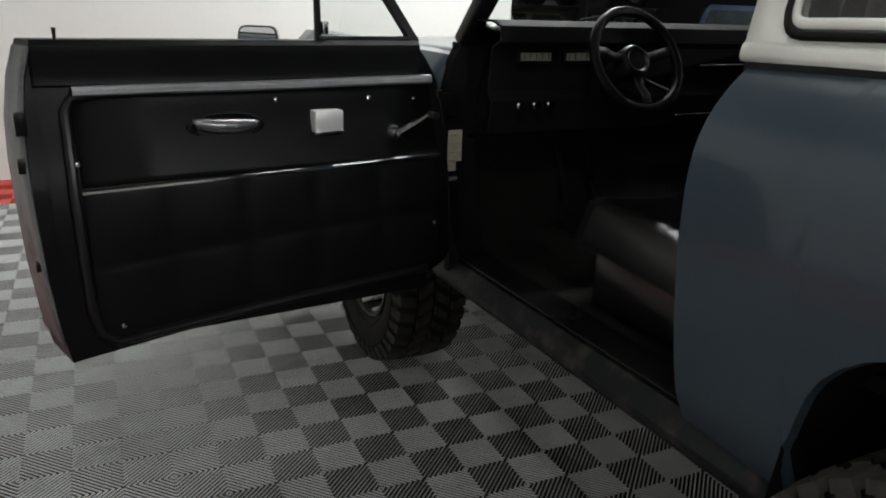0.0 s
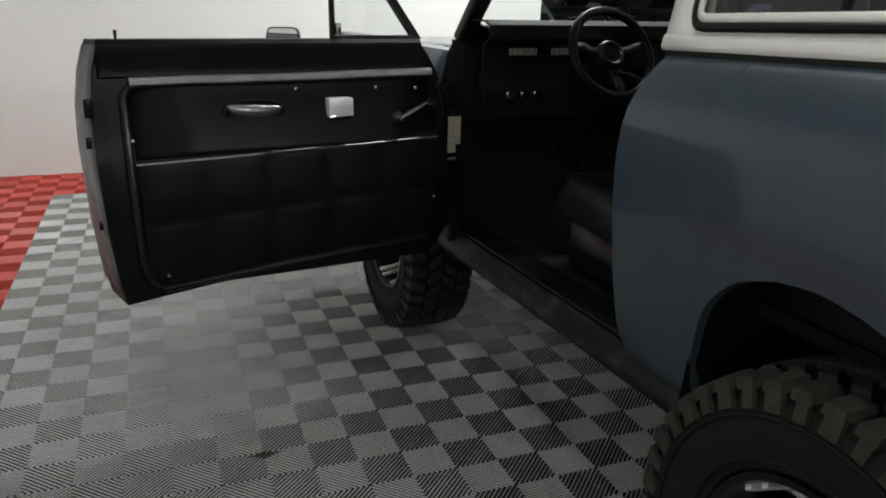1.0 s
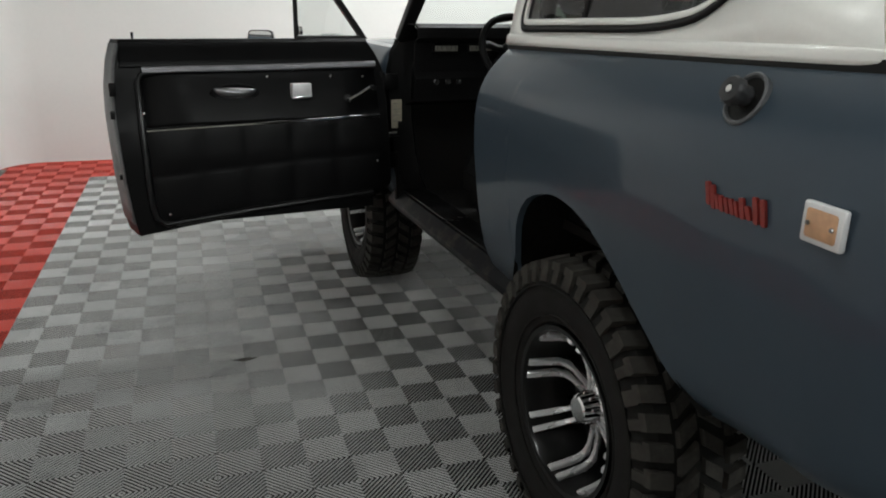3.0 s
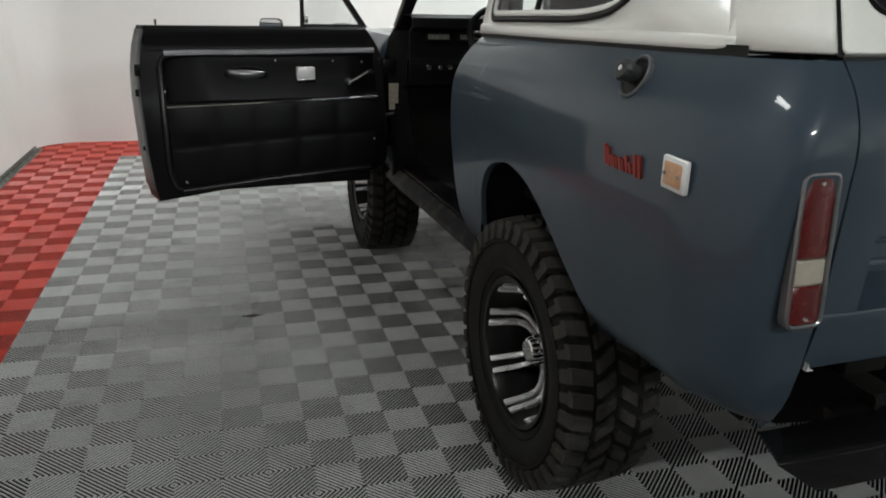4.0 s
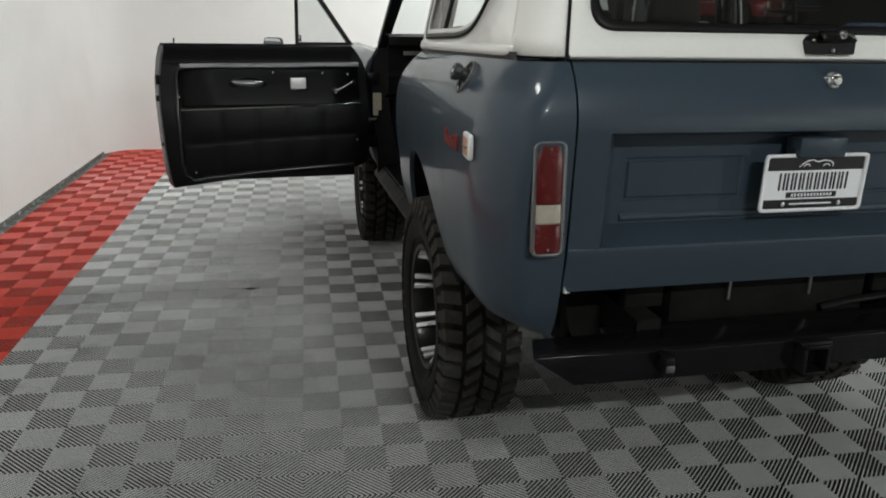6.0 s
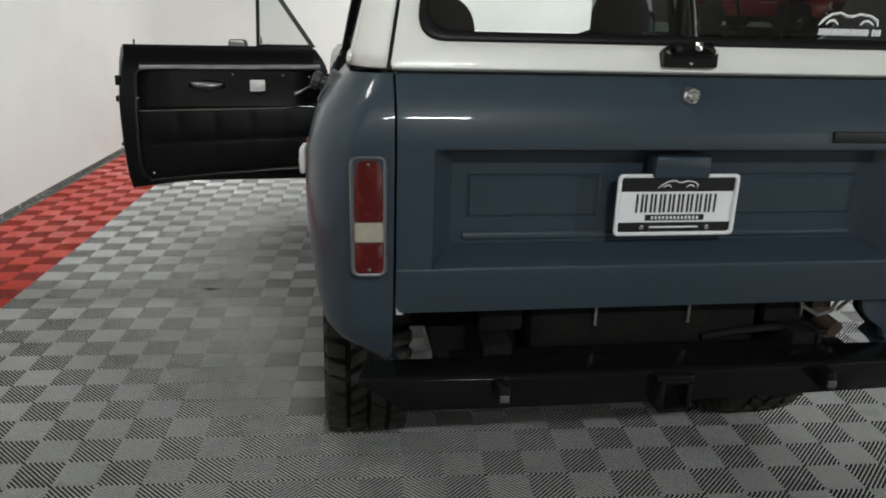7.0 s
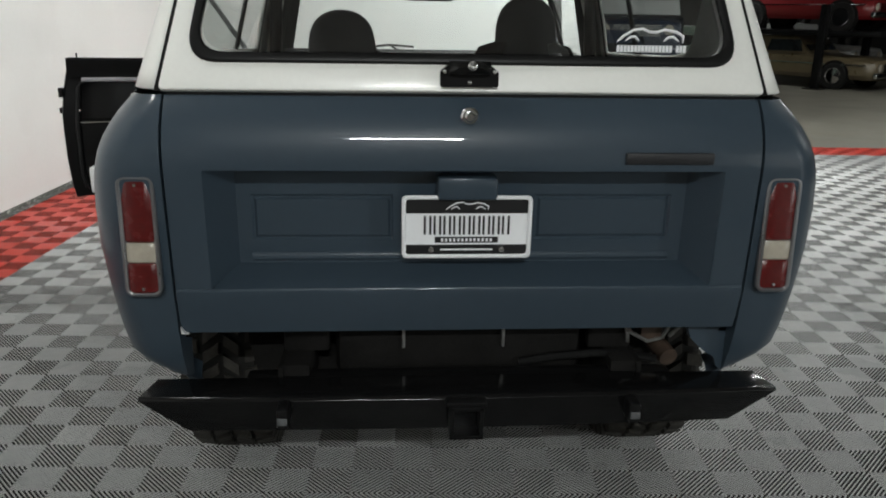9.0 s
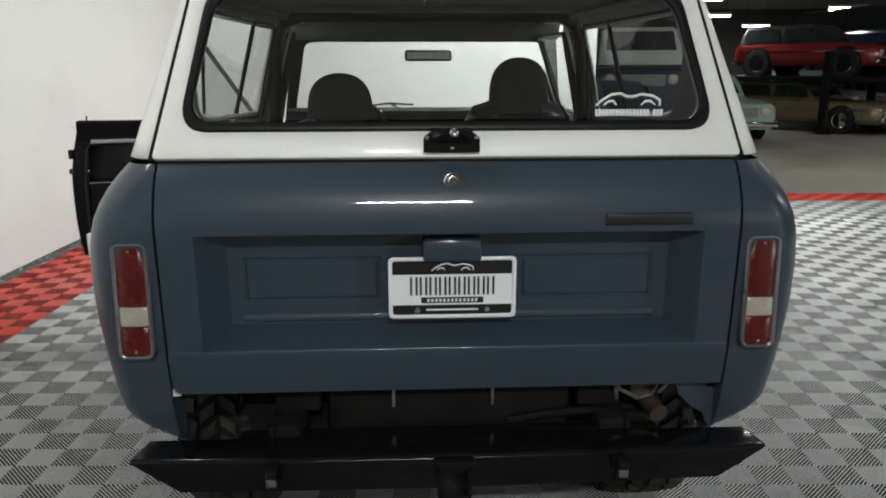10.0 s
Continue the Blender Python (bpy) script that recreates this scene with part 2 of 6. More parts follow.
def slab(bm, outline, y0, y1, place):
    """An outline of (u, v) pairs given depth from y0 to y1; place(u, v, y) lays it out."""
    lo, hi = [bm.verts.new(place(u, v, y0)) for u, v in outline], [bm.verts.new(place(u, v, y1)) for u, v in outline]
    bm.faces.new(lo)
    bm.faces.new(hi[::-1])
    for k in range(len(lo)):
        q = (k + 1) % len(lo)
        bm.faces.new((lo[k], hi[k], hi[q], lo[q]))
    return bm


def turned(bm, profile, centre, axis="x", steps=48, sweep=360.0):
    """A lathe: profile of (along, radius) pairs round an axis through centre."""
    rows = []
    for k in range(steps + (0 if sweep >= 360 else 1)):
        t = radians(sweep) * k / steps
        row = []
        for along, r in profile:
            c, s = r * math.cos(t), r * math.sin(t)
            off = {"x": (along, c, s), "y": (c, along, s), "z": (c, s, along)}[axis]
            row.append(bm.verts.new(Vector(centre) + Vector(off)))
        rows.append(row)
    pairs = list(zip(rows, rows[1:])) + ([(rows[-1], rows[0])] if sweep >= 360 else [])
    for a, b in pairs:
        for k in range(len(a) - 1):
            bm.faces.new((a[k], a[k + 1], b[k + 1], b[k]))
    return bm


def lerp(table, x):
    """A value from (x, value) pairs in rising order."""
    return float(np.interp(x, [a for a, _ in table], [b for _, b in table]))


def offset(outline, d):
    """A closed outline of (u, v) points moved outwards by d."""
    pts = [Vector(p) for p in outline]
    kept = [p for i, p in enumerate(pts) if (p - pts[i - 1]).length > 1e-6]
    area = sum(kept[i - 1].x * p.y - p.x * kept[i - 1].y for i, p in enumerate(kept))
    out = []
    for i, p in enumerate(kept):
        way = (p - kept[i - 1]).normalized() + (kept[(i + 1) % len(kept)] - p).normalized()
        way.normalize()
        side = Vector((way.y, -way.x)) * (1 if area > 0 else -1)
        out.append(tuple(p + side * d))
    return out


def rounded(points, r, steps=5):
    """A closed outline of (u, v) corners with its corners rounded."""
    out, count = [], len(points)
    for i in range(count):
        p, a, b = Vector(points[i]), Vector(points[i - 1]), Vector(points[(i + 1) % count])
        rad = r[i] if isinstance(r, (list, tuple)) else r
        s, e = p + (a - p).normalized() * rad, p + (b - p).normalized() * rad
        for k in range(steps + 1):
            t = k / steps
            out.append(tuple((1 - t) ** 2 * s + 2 * t * (1 - t) * p + t * t * e))
    return out


# ---- the room ----
GRID_TURN = -3.0
ROOM = pose(0, 0, 0, 0, 0, GRID_TURN)
RED_EDGE, SQUARE, ROW = -0.63, 0.1462, 1.033
BACK = 6.76


def in_room(ob):
    ob.matrix_world = ROOM
    return ob


ground = tagged(in_room(part("ground", box(bmesh.new(), -6, 36, -20, 40, -0.2, -0.016), CONCRETE)), "worn grey concrete warehouse floor under the tiles", "floor", kind="structure")

# left wall runs up to a rounded inside corner and turns into the back wall
LEFT = -1.43
corner = [(LEFT, -16.5), (LEFT, -5.0), (LEFT, -1.0), (LEFT, 2.0), (LEFT, 4.5), (LEFT, BACK - 0.35)]
corner += [(LEFT + 0.35 - 0.35 * math.cos(radians(a)), BACK - 0.35 + 0.35 * math.sin(radians(a))) for a in (18, 36, 54, 72)]
corner += [(LEFT + 0.35, BACK), (0.0, BACK), (2.0, BACK), (3.78, BACK)]
bm = bmesh.new()
behind = [(u - 0.14, v + (0.14 if v > BACK - 0.4 else 0.0)) for u, v in corner]
behind[-1] = (corner[-1][0], BACK + 0.14)
sheet(bm, [[(u, v, z) for u, v in corner] for z in (0.0, 1.4, CEILING)])
sheet(bm, [[(u, v, z) for u, v in behind] for z in (0.0, 1.4, CEILING)])
sheet(bm, [[(*corner[-1], z), (*behind[-1], z)] for z in (0.0, 1.4, CEILING)])
wall = tagged(in_room(part("wall_west", bm, WALL, sharp=60)), "smooth white painted showroom wall with rounded corner", "wall", kind="structure")
bm = bmesh.new()
sheet(bm, [[(u + 0.012, v, z) for u, v in corner[:6]] for z in (-0.014, 0.034)])
tagged(in_room(part("baseboard", bm, TRIM, solid=0.012)), "dark grey strip along the foot of the wall", "baseboard", kind="structure")
tagged(in_room(part("trim", box(bmesh.new(), LEFT - 0.01, LEFT + 0.072, -9.0, BACK - 0.30, -0.004, 0.007, 0.002), TRIM)), "dark edge strip between wall and red tiles", "trim", kind="structure")
tagged(in_room(part("wall_south", box(bmesh.new(), -1.7, 30, -16.7, -16.5, -0.1, CEILING), WALL)), "plain white painted wall", "wall", kind="structure")
tagged(in_room(part("wall_east", box(bmesh.new(), 30, 30.2, -16.7, 38, -0.1, CEILING), DARK_WALL)), "dark warehouse wall", "wall", kind="structure")
tagged(in_room(part("wall_north", box(bmesh.new(), -1.5, 30.2, 38, 38.2, -0.1, CEILING), DARK_WALL)), "dark warehouse end wall", "wall", kind="structure")
tagged(in_room(part("wall_northwest", box(bmesh.new(), -1.7, -1.5, BACK, 38.2, -0.1, CEILING), DARK_WALL)), "dark warehouse side wall", "wall", kind="structure")
tagged(in_room(part("ceiling", box(bmesh.new(), -1.8, 30.4, -16.9, 38.4, CEILING, CEILING + 0.2), CEIL)), "grey unlit warehouse ceiling", "ceiling", kind="structure")


def fixture(x, y, turn, watts, z=3.5, tilt=0, half=1.2, bright=None):
    base = new("ceiling_light")
    base.matrix_world = pose(x, y, z, 0, 0, turn)
    tagged(base, "long white fluorescent ceiling fixture, switched on", "ceiling light", "ceiling lights")
    part("housing", box(bmesh.new(), -half - 0.04, half + 0.04, -0.09, 0.09, -0.09, 0.0, 0.01), FAR_WHITE, base)
    for s in (-half * 0.75, half * 0.75):
        bm = bmesh.new()
        tube(bm, [(s, 0, 0), (s, 0, CEILING - z + 0.01)], 0.008, 6)
        part("hanger_rod", bm, BLACK, base)
    bm = bmesh.new()
    turned(bm, [(-half, 0.0), (-half, 0.05), (half, 0.05), (half, 0.0)], (0, 0, -0.10), "x", 12)
    part("diffuser", bm, bright or TUBE, base, "glowing white diffuser")
    if watts:
        lamp = bpy.data.lights.new("tube_lamp", "AREA")
        lamp.shape, lamp.size, lamp.size_y, lamp.energy, lamp.color = "RECTANGLE", 2 * half, 0.3 if half < 0.5 else 0.1, watts, (0.96, 1.0, 0.985)
        ob = new("tube_lamp", lamp)
        ob.parent = base
        ob.matrix_local = pose(0, 0.09 if tilt else 0, -0.165, tilt)
    return base


for x, y, turn, share, z, tilt, half in FIXTURES:
    fixture(x, y, turn, LAMP_WATTS * share, z, tilt, half)
for x, y, turn in FAR_FIXTURES:
    fixture(x, y, turn, 75.0, half=0.6, bright=BARE_TUBE)

# ---- the vehicle ----
CX = 2.057
suv = new("off_road_suv")
suv.matrix_world = pose(CX, 0, 0)
tagged(suv, "lifted vintage two-door off-road wagon, blue-grey with off-white hardtop, driver's door open", "car")

WIDTH = [(0.56, 0.78), (0.60, 0.815), (0.65, 0.845), (0.70, 0.868), (0.78, 0.886), (0.85, 0.898), (0.95, 0.91), (1.03, 0.918), (1.13, 0.92), (1.20, 0.915), (1.24, 0.908), (1.28, 0.896), (1.32, 0.876), (1.36, 0.848), (1.385, 0.826), (1.405, 0.806)]
REAR = [(0.64, -0.36), (0.68, -0.395), (0.74, -0.425), (0.83, -0.444), (0.94, -0.458), (1.20, -0.472)] + [(z / 1000, -0.474 + 0.2316 - math.sqrt(0.2316 ** 2 - (z / 1000 - 1.24) ** 2)) for z in range(1240, 1409, 12)]
BELT = 1.403
EDGE = [(-0.30, 0.668), (-0.15, 0.682), (-0.02, 0.706), (0.07, 0.742), (0.135, 0.79), (0.205, 0.85), (0.285, 0.915), (0.37, 0.973), (0.46, 1.010), (0.565, 1.025), (0.66, 1.012), (0.76, 0.975), (0.83, 0.91), (0.87, 0.84), (0.89, 0.72), (0.897, 0.605), (1.20, 0.60)]
DOOR_REAR = 1.17


def arch(y):
    """The lower edge of the side, smoothly through the points of EDGE."""
    if y > 0.896 or y < -0.30:
        return lerp(EDGE, y)
    return sum(lerp(EDGE, min(max(y + d, -0.30), 0.893)) for d in (-0.03, -0.015, 0.0, 0.015, 0.03)) / 5


def taper(y):
    """The body draws in towards the doors."""
    return 0.05 * min(max((y - 0.05) / 1.1, 0.0), 1.0) ** 1.2


def half_width(z, y):
    curl = min(max((0.15 - y) / 0.3, 0.0), 1.0) * 0.15 * (max(0.76 - z, 0.0) / 0.1) ** 2
    return lerp(WIDTH, z) - curl - taper(y)


def drape(bm, low, high):
    """Lets the belt line fall towards the front: nothing moves at z = low, all of it at z = high and beyond."""
    for v in bm.verts:
        fall = 0.014 + 0.0325 * v.co.y
        v.co.z -= fall * min(max((v.co.z - low) / (high - low), 0.0), 1.0)
    return bm


def quarter_panel(side):
    bm = bmesh.new()
    ys = [DOOR_REAR, 1.11, 1.05, 0.98, 0.92, 0.898, 0.895, 0.888, 0.88, 0.87, 0.85, 0.83, 0.80, 0.76, 0.72, 0.66, 0.61, 0.57, 0.53, 0.48, 0.44, 0.40, 0.36, 0.32, 0.28, 0.24, 0.20, 0.16, 0.12, 0.08, 0.03, -0.02, -0.08, -0.15, -0.20, -0.25]
    rows = []
    steps = [i / 22 for i in range(23)]
    for y in ys:
        zb = arch(y)
        row = []
        for t in steps:
            z = zb + (BELT - zb) * t
            row.append((side * half_width(z, y), y, z))
        rows.append(row)
    for k in range(1, 13):
        a = radians(90 * k / 12)
        row = []
        for t in steps:
            z = 0.662 - 0.008 * k / 12 + (BELT - 0.662 + 0.008 * k / 12) * t
            w, yr = half_width(z, -0.3), lerp(REAR, z)
            rx, ry = min(0.11, max(w - 0.716, 0.01)), -0.25 - yr
            row.append((side * (w - rx + rx * math.cos(a)), -0.25 - ry * math.sin(a), z))
        rows.append(row)
    rows.append([(side * 0.7095, lerp(REAR, 0.658 + (BELT - 0.658) * t), 0.658 + (BELT - 0.658) * t) for t in steps])
    rows.append([(side * 0.7085, lerp(REAR, 0.658 + (BELT - 0.658) * t) + 0.012, 0.658 + (BELT - 0.658) * t) for t in steps])
    rows.append([(side * 0.7085, -0.34, 0.658 + (BELT - 0.658) * t) for t in steps])
    sheet(bm, rows)
    # lip turned in along the wheel arch
    lip = [(side * half_width(arch(y), y), y, arch(y)) for y in ys[5:32]]
    inner = [(x - side * 0.018, y + (0.59 - y) * 0.015, z - 0.003) for x, y, z in lip]
    sheet(bm, [lip, inner])
    # rolled top edge and door jamb
    sheet(bm, [[(side * half_width(BELT, y), y, BELT) for y in ys], [(side * (half_width(BELT, y) - 0.09), y, BELT + 0.003) for y in ys]])
    zs = [0.60 + (BELT - 0.60) * t for t in steps]
    sheet(bm, [[(side * half_width(z, 1.17), DOOR_REAR, z) for z in zs], [(side * (half_width(z, 1.17) - 0.03), DOOR_REAR + 0.012, z) for z in zs], [(side * (half_width(z, 1.17) - 0.16), DOOR_REAR - 0.01, z) for z in zs]])
    bmesh.ops.remove_doubles(bm, verts=bm.verts[:], dist=0.0004)
    return part("quarter_panel", drape(bm, 1.12, BELT), BLUE, suv, "blue-grey painted rear quarter panel", sharp=40)


panel_left, panel_right = quarter_panel(-1), quarter_panel(1)
bm = bmesh.new()
slab(bm, rounded([(0.716, 0.675), (0.716, 0.822), (0.600, 0.822), (0.612, 0.772), (0.650, 0.735), (0.684, 0.715), (0.694, 0.685)], 0.008, 3), -0.392, -0.372, lambda u, v, d: (u, d, v))
part("corner_return", bm, BLUE, panel_right, "turned-in lower corner of the panel")


# wheel wells
for side in (-1, 1):
    bm = bmesh.new()
    hoop = [(y, arch(y) + 0.012) for y in [0.905] + [0.89 - 0.04 * k for k in range(24)]]
    sheet(bm, [[(side * (0.88 - taper(y)), y, z) for y, z in hoop], [(side * 0.50, y, z + 0.02) for y, z in hoop]])
    sheet(bm, [[(side * 0.50, y, z + 0.02) for y, z in hoop], [(side * 0.50, y, 0.55) for y, z in hoop]])
    part("wheel_well", bm, UNDER, suv)

# floor pan, inner side walls, bulkhead
part("floor_pan", box(bmesh.new(), -0.74, 0.74, 1.0, 2.45, 0.60, 0.64), UNDER, suv, "dark carpeted cabin floor")
part("cargo_floor", box(bmesh.new(), -0.70, 0.70, -0.38, 1.0, 0.84, 0.87), UNDER, suv)
part("floor_riser", box(bmesh.new(), -0.74, 0.74, 0.97, 1.0, 0.60, 0.84), UNDER, suv)
for side in (-1, 1):
    bm = bmesh.new()
    box(bm, min(side * 0.67, side * 0.685), max(side * 0.67, side * 0.685), -0.36, 1.15, 0.86, 1.34)
    part("inner_side_panel", bm, HARD, suv)
for side in (-1, 1):
    bm = bmesh.new()
    zs = (0.535, 0.555, 0.578, 0.592, 0.634)
    xs = (0.735, 0.785, 0.803, 0.803, 0.770)
    sheet(bm, [[(side * x, y, z) for x, z in zip(xs, zs)] + [(side * 0.66, y, 0.645)] for y in (0.90, 1.2, 1.6, 2.0, 2.32)])
    part("sill", bm, SILL, suv, "scuffed dark door sill with tan wear", solid=0.01)
    bm = bmesh.new()
    box(bm, min(side * 0.66, side * 0.768), max(side * 0.66, side * 0.768), 1.18, 2.20, 0.646, 0.653, 0.002)
    part("sill_plate", bm, BLACK, suv, "worn black door sill plate")


# tailgate
GATE_Y = [(0.822, -0.438), (0.86, -0.448), (0.925, -0.4610)] + [(0.9370 + 0.012 * math.sin(radians(6 * k)), -0.4618 + 0.012 * (1 - math.cos(radians(6 * k)))) for k in range(7)] + [(1.0, -0.4635), (1.238, -0.474)] + [(z / 1000, -0.474 + 0.2316 - math.sqrt(0.2316 ** 2 - (z / 1000 - 1.24) ** 2)) for z in range(1250, 1403, 8)] + [(1.402, -0.408)]
HOLE_X, HOLE_LOW, HOLE_TOP = 0.617, 0.944, 1.238
FLOOR_X, FLOOR_LOW, FLOOR_TOP, FLOOR_Y = 0.562, 0.984, 1.228, -0.374
bm = bmesh.new()
xs = [-0.7035, -0.69, -HOLE_X, -0.4, -0.2, 0.0, 0.2, 0.4, HOLE_X, 0.69, 0.7035]
zs = [0.822, 0.835, 0.86, 0.90, 0.925] + [0.9370 + 0.012 * math.sin(radians(6 * k)) for k in range(6)] + [HOLE_LOW, 0.96, 1.0, 1.1, 1.18, HOLE_TOP] + [z / 1000 for z in range(1250, 1403, 8)]
grid = {(i, j): bm.verts.new((x, lerp(GATE_Y, z) + (0.0015 if abs(x) > 0.70 else 0.0), z)) for i, x in enumerate(xs) for j, z in enumerate(zs)}
for i in range(len(xs) - 1):
    for j in range(len(zs) - 1):
        if not (abs(xs[i] + xs[i + 1]) / 2 < HOLE_X and HOLE_LOW < (zs[j] + zs[j + 1]) / 2 < HOLE_TOP):
            bm.faces.new((grid[i, j], grid[i + 1, j], grid[i + 1, j + 1], grid[i, j + 1]))
edge_zs = zs
# flanks of the recess
low_y, top_y = lerp(GATE_Y, HOLE_LOW), lerp(GATE_Y, HOLE_TOP)
rim = [(-HOLE_X, low_y, HOLE_LOW), (HOLE_X, low_y, HOLE_LOW), (HOLE_X, top_y, HOLE_TOP), (-HOLE_X, top_y, HOLE_TOP)]
bed = [(-FLOOR_X, FLOOR_Y, FLOOR_LOW), (FLOOR_X, FLOOR_Y, FLOOR_LOW), (FLOOR_X, FLOOR_Y - 0.006, FLOOR_TOP), (-FLOOR_X, FLOOR_Y - 0.006, FLOOR_TOP)]
for k in range(4):
    q = (k + 1) % 4
    bm.faces.new([bm.verts.new(p) for p in (rim[k], rim[q], bed[q], bed[k])])
# recess floor with two grooved rectangles
skin, bm = bm, bmesh.new()
xs = [-FLOOR_X, -0.527, -0.522, -0.519, -0.514, -0.191, -0.186, -0.183, -0.178, 0.178, 0.183, 0.186, 0.191, 0.514, 0.519, 0.522, 0.527, FLOOR_X]
zs = [FLOOR_LOW, 1.043, 1.048, 1.051, 1.056, 1.148, 1.153, 1.156, 1.161, FLOOR_TOP]


def groove(x, z):
    a = abs(x)
    across = (0.183 <= a <= 0.186 or 0.519 <= a <= 0.522) and 1.045 <= z <= 1.159
    along = (1.048 <= z <= 1.051 or 1.153 <= z <= 1.156) and 0.180 <= a <= 0.525
    return 0.005 if across or along else 0.0


sheet(bm, [[(x, FLOOR_Y - 0.006 * (z - FLOOR_LOW) / (FLOOR_TOP - FLOOR_LOW) + groove(x, z), z) for x in xs] for z in zs])
# pressed ridge below the rectangles
sheet(bm, [[(x, FLOOR_Y - 0.002 - d, z) for x in (-0.53, -0.2, 0.2, 0.53)] for d, z in ((0.0, 0.990), (0.0040, 0.9935), (0.0054, 0.9965)) + tuple((0.0054 - 0.02 * (1 - math.cos(radians(4.3 * k))), 0.9985 + 0.02 * math.sin(radians(4.3 * k))) for k in range(11))])
recess_bm, bm = bm, skin
# returns of the skin
for z in (0.822, 1.402):
    sheet(bm, [[(x, lerp(GATE_Y, z), z) for x in (-0.7035, 0.7035)], [(x, -0.345, z) for x in (-0.7035, 0.7035)]])
for s in (-1, 1):
    sheet(bm, [[(s * 0.7035, lerp(GATE_Y, z) + 0.0015, z) for z in edge_zs], [(s * 0.7035, -0.36, z) for z in edge_zs]])
box(bm, -0.69, 0.69, -0.352, -0.335, 0.84, 1.39)
bmesh.ops.remove_doubles(bm, verts=bm.verts[:], dist=0.0003)
tailgate = part("tailgate", bm, BLUE, suv, "blue-grey tailgate with a pressed recess", sharp=16, bevel=0.005)
bmesh.ops.remove_doubles(recess_bm, verts=recess_bm.verts[:], dist=0.0003)
part("recess_panel", recess_bm, BLUE, tailgate, "pressed panel with two grooved rectangles", sharp=22)


bm = bmesh.new()
slab(bm, [(-0.7015, 0.8235), (-0.684, 0.8235), (-0.693, 0.827), (-0.698, 0.833), (-0.7015, 0.842)], -0.4405, -0.4515, lambda u, v, d: (u, d - 0.16 * (v - 0.822), v))
part("paint_chip", bm, SATIN, tailgate, "bare chipped edge")


# hardtop
def top_half(z, y=0.0):
    return 0.80 - 0.28 * (z - 1.41) - taper(y)


def top_rear(z):
    return -0.405 + 0.48 * (z - 1.41)


ROOF = 1.86
CORNER = 0.16


def rear_line(z):
    """Where the flat of the side ends and the rounded rear corner begins."""
    return top_rear(z) + CORNER



def dense(outline, most=0.08):
    """The same closed outline with points added along its long straights."""
    out = []
    for p, q in zip(outline, outline[1:] + outline[:1]):
        count = max(1, math.ceil(math.hypot(q[0] - p[0], q[1] - p[1]) / most))
        out += [(p[0] + (q[0] - p[0]) * k / count, p[1] + (q[1] - p[1]) * k / count) for k in range(count)]
    return out


def side_window_outline(grow=0.0):
    return offset(dense(rounded([(1.118, 1.447), (0.40, 1.454), (0.20, 1.477), (-0.02, 1.70), (0.02, 1.80), (1.085, 1.80)], [0.05, 0.09, 0.09, 0.05, 0.045, 0.05])), grow)


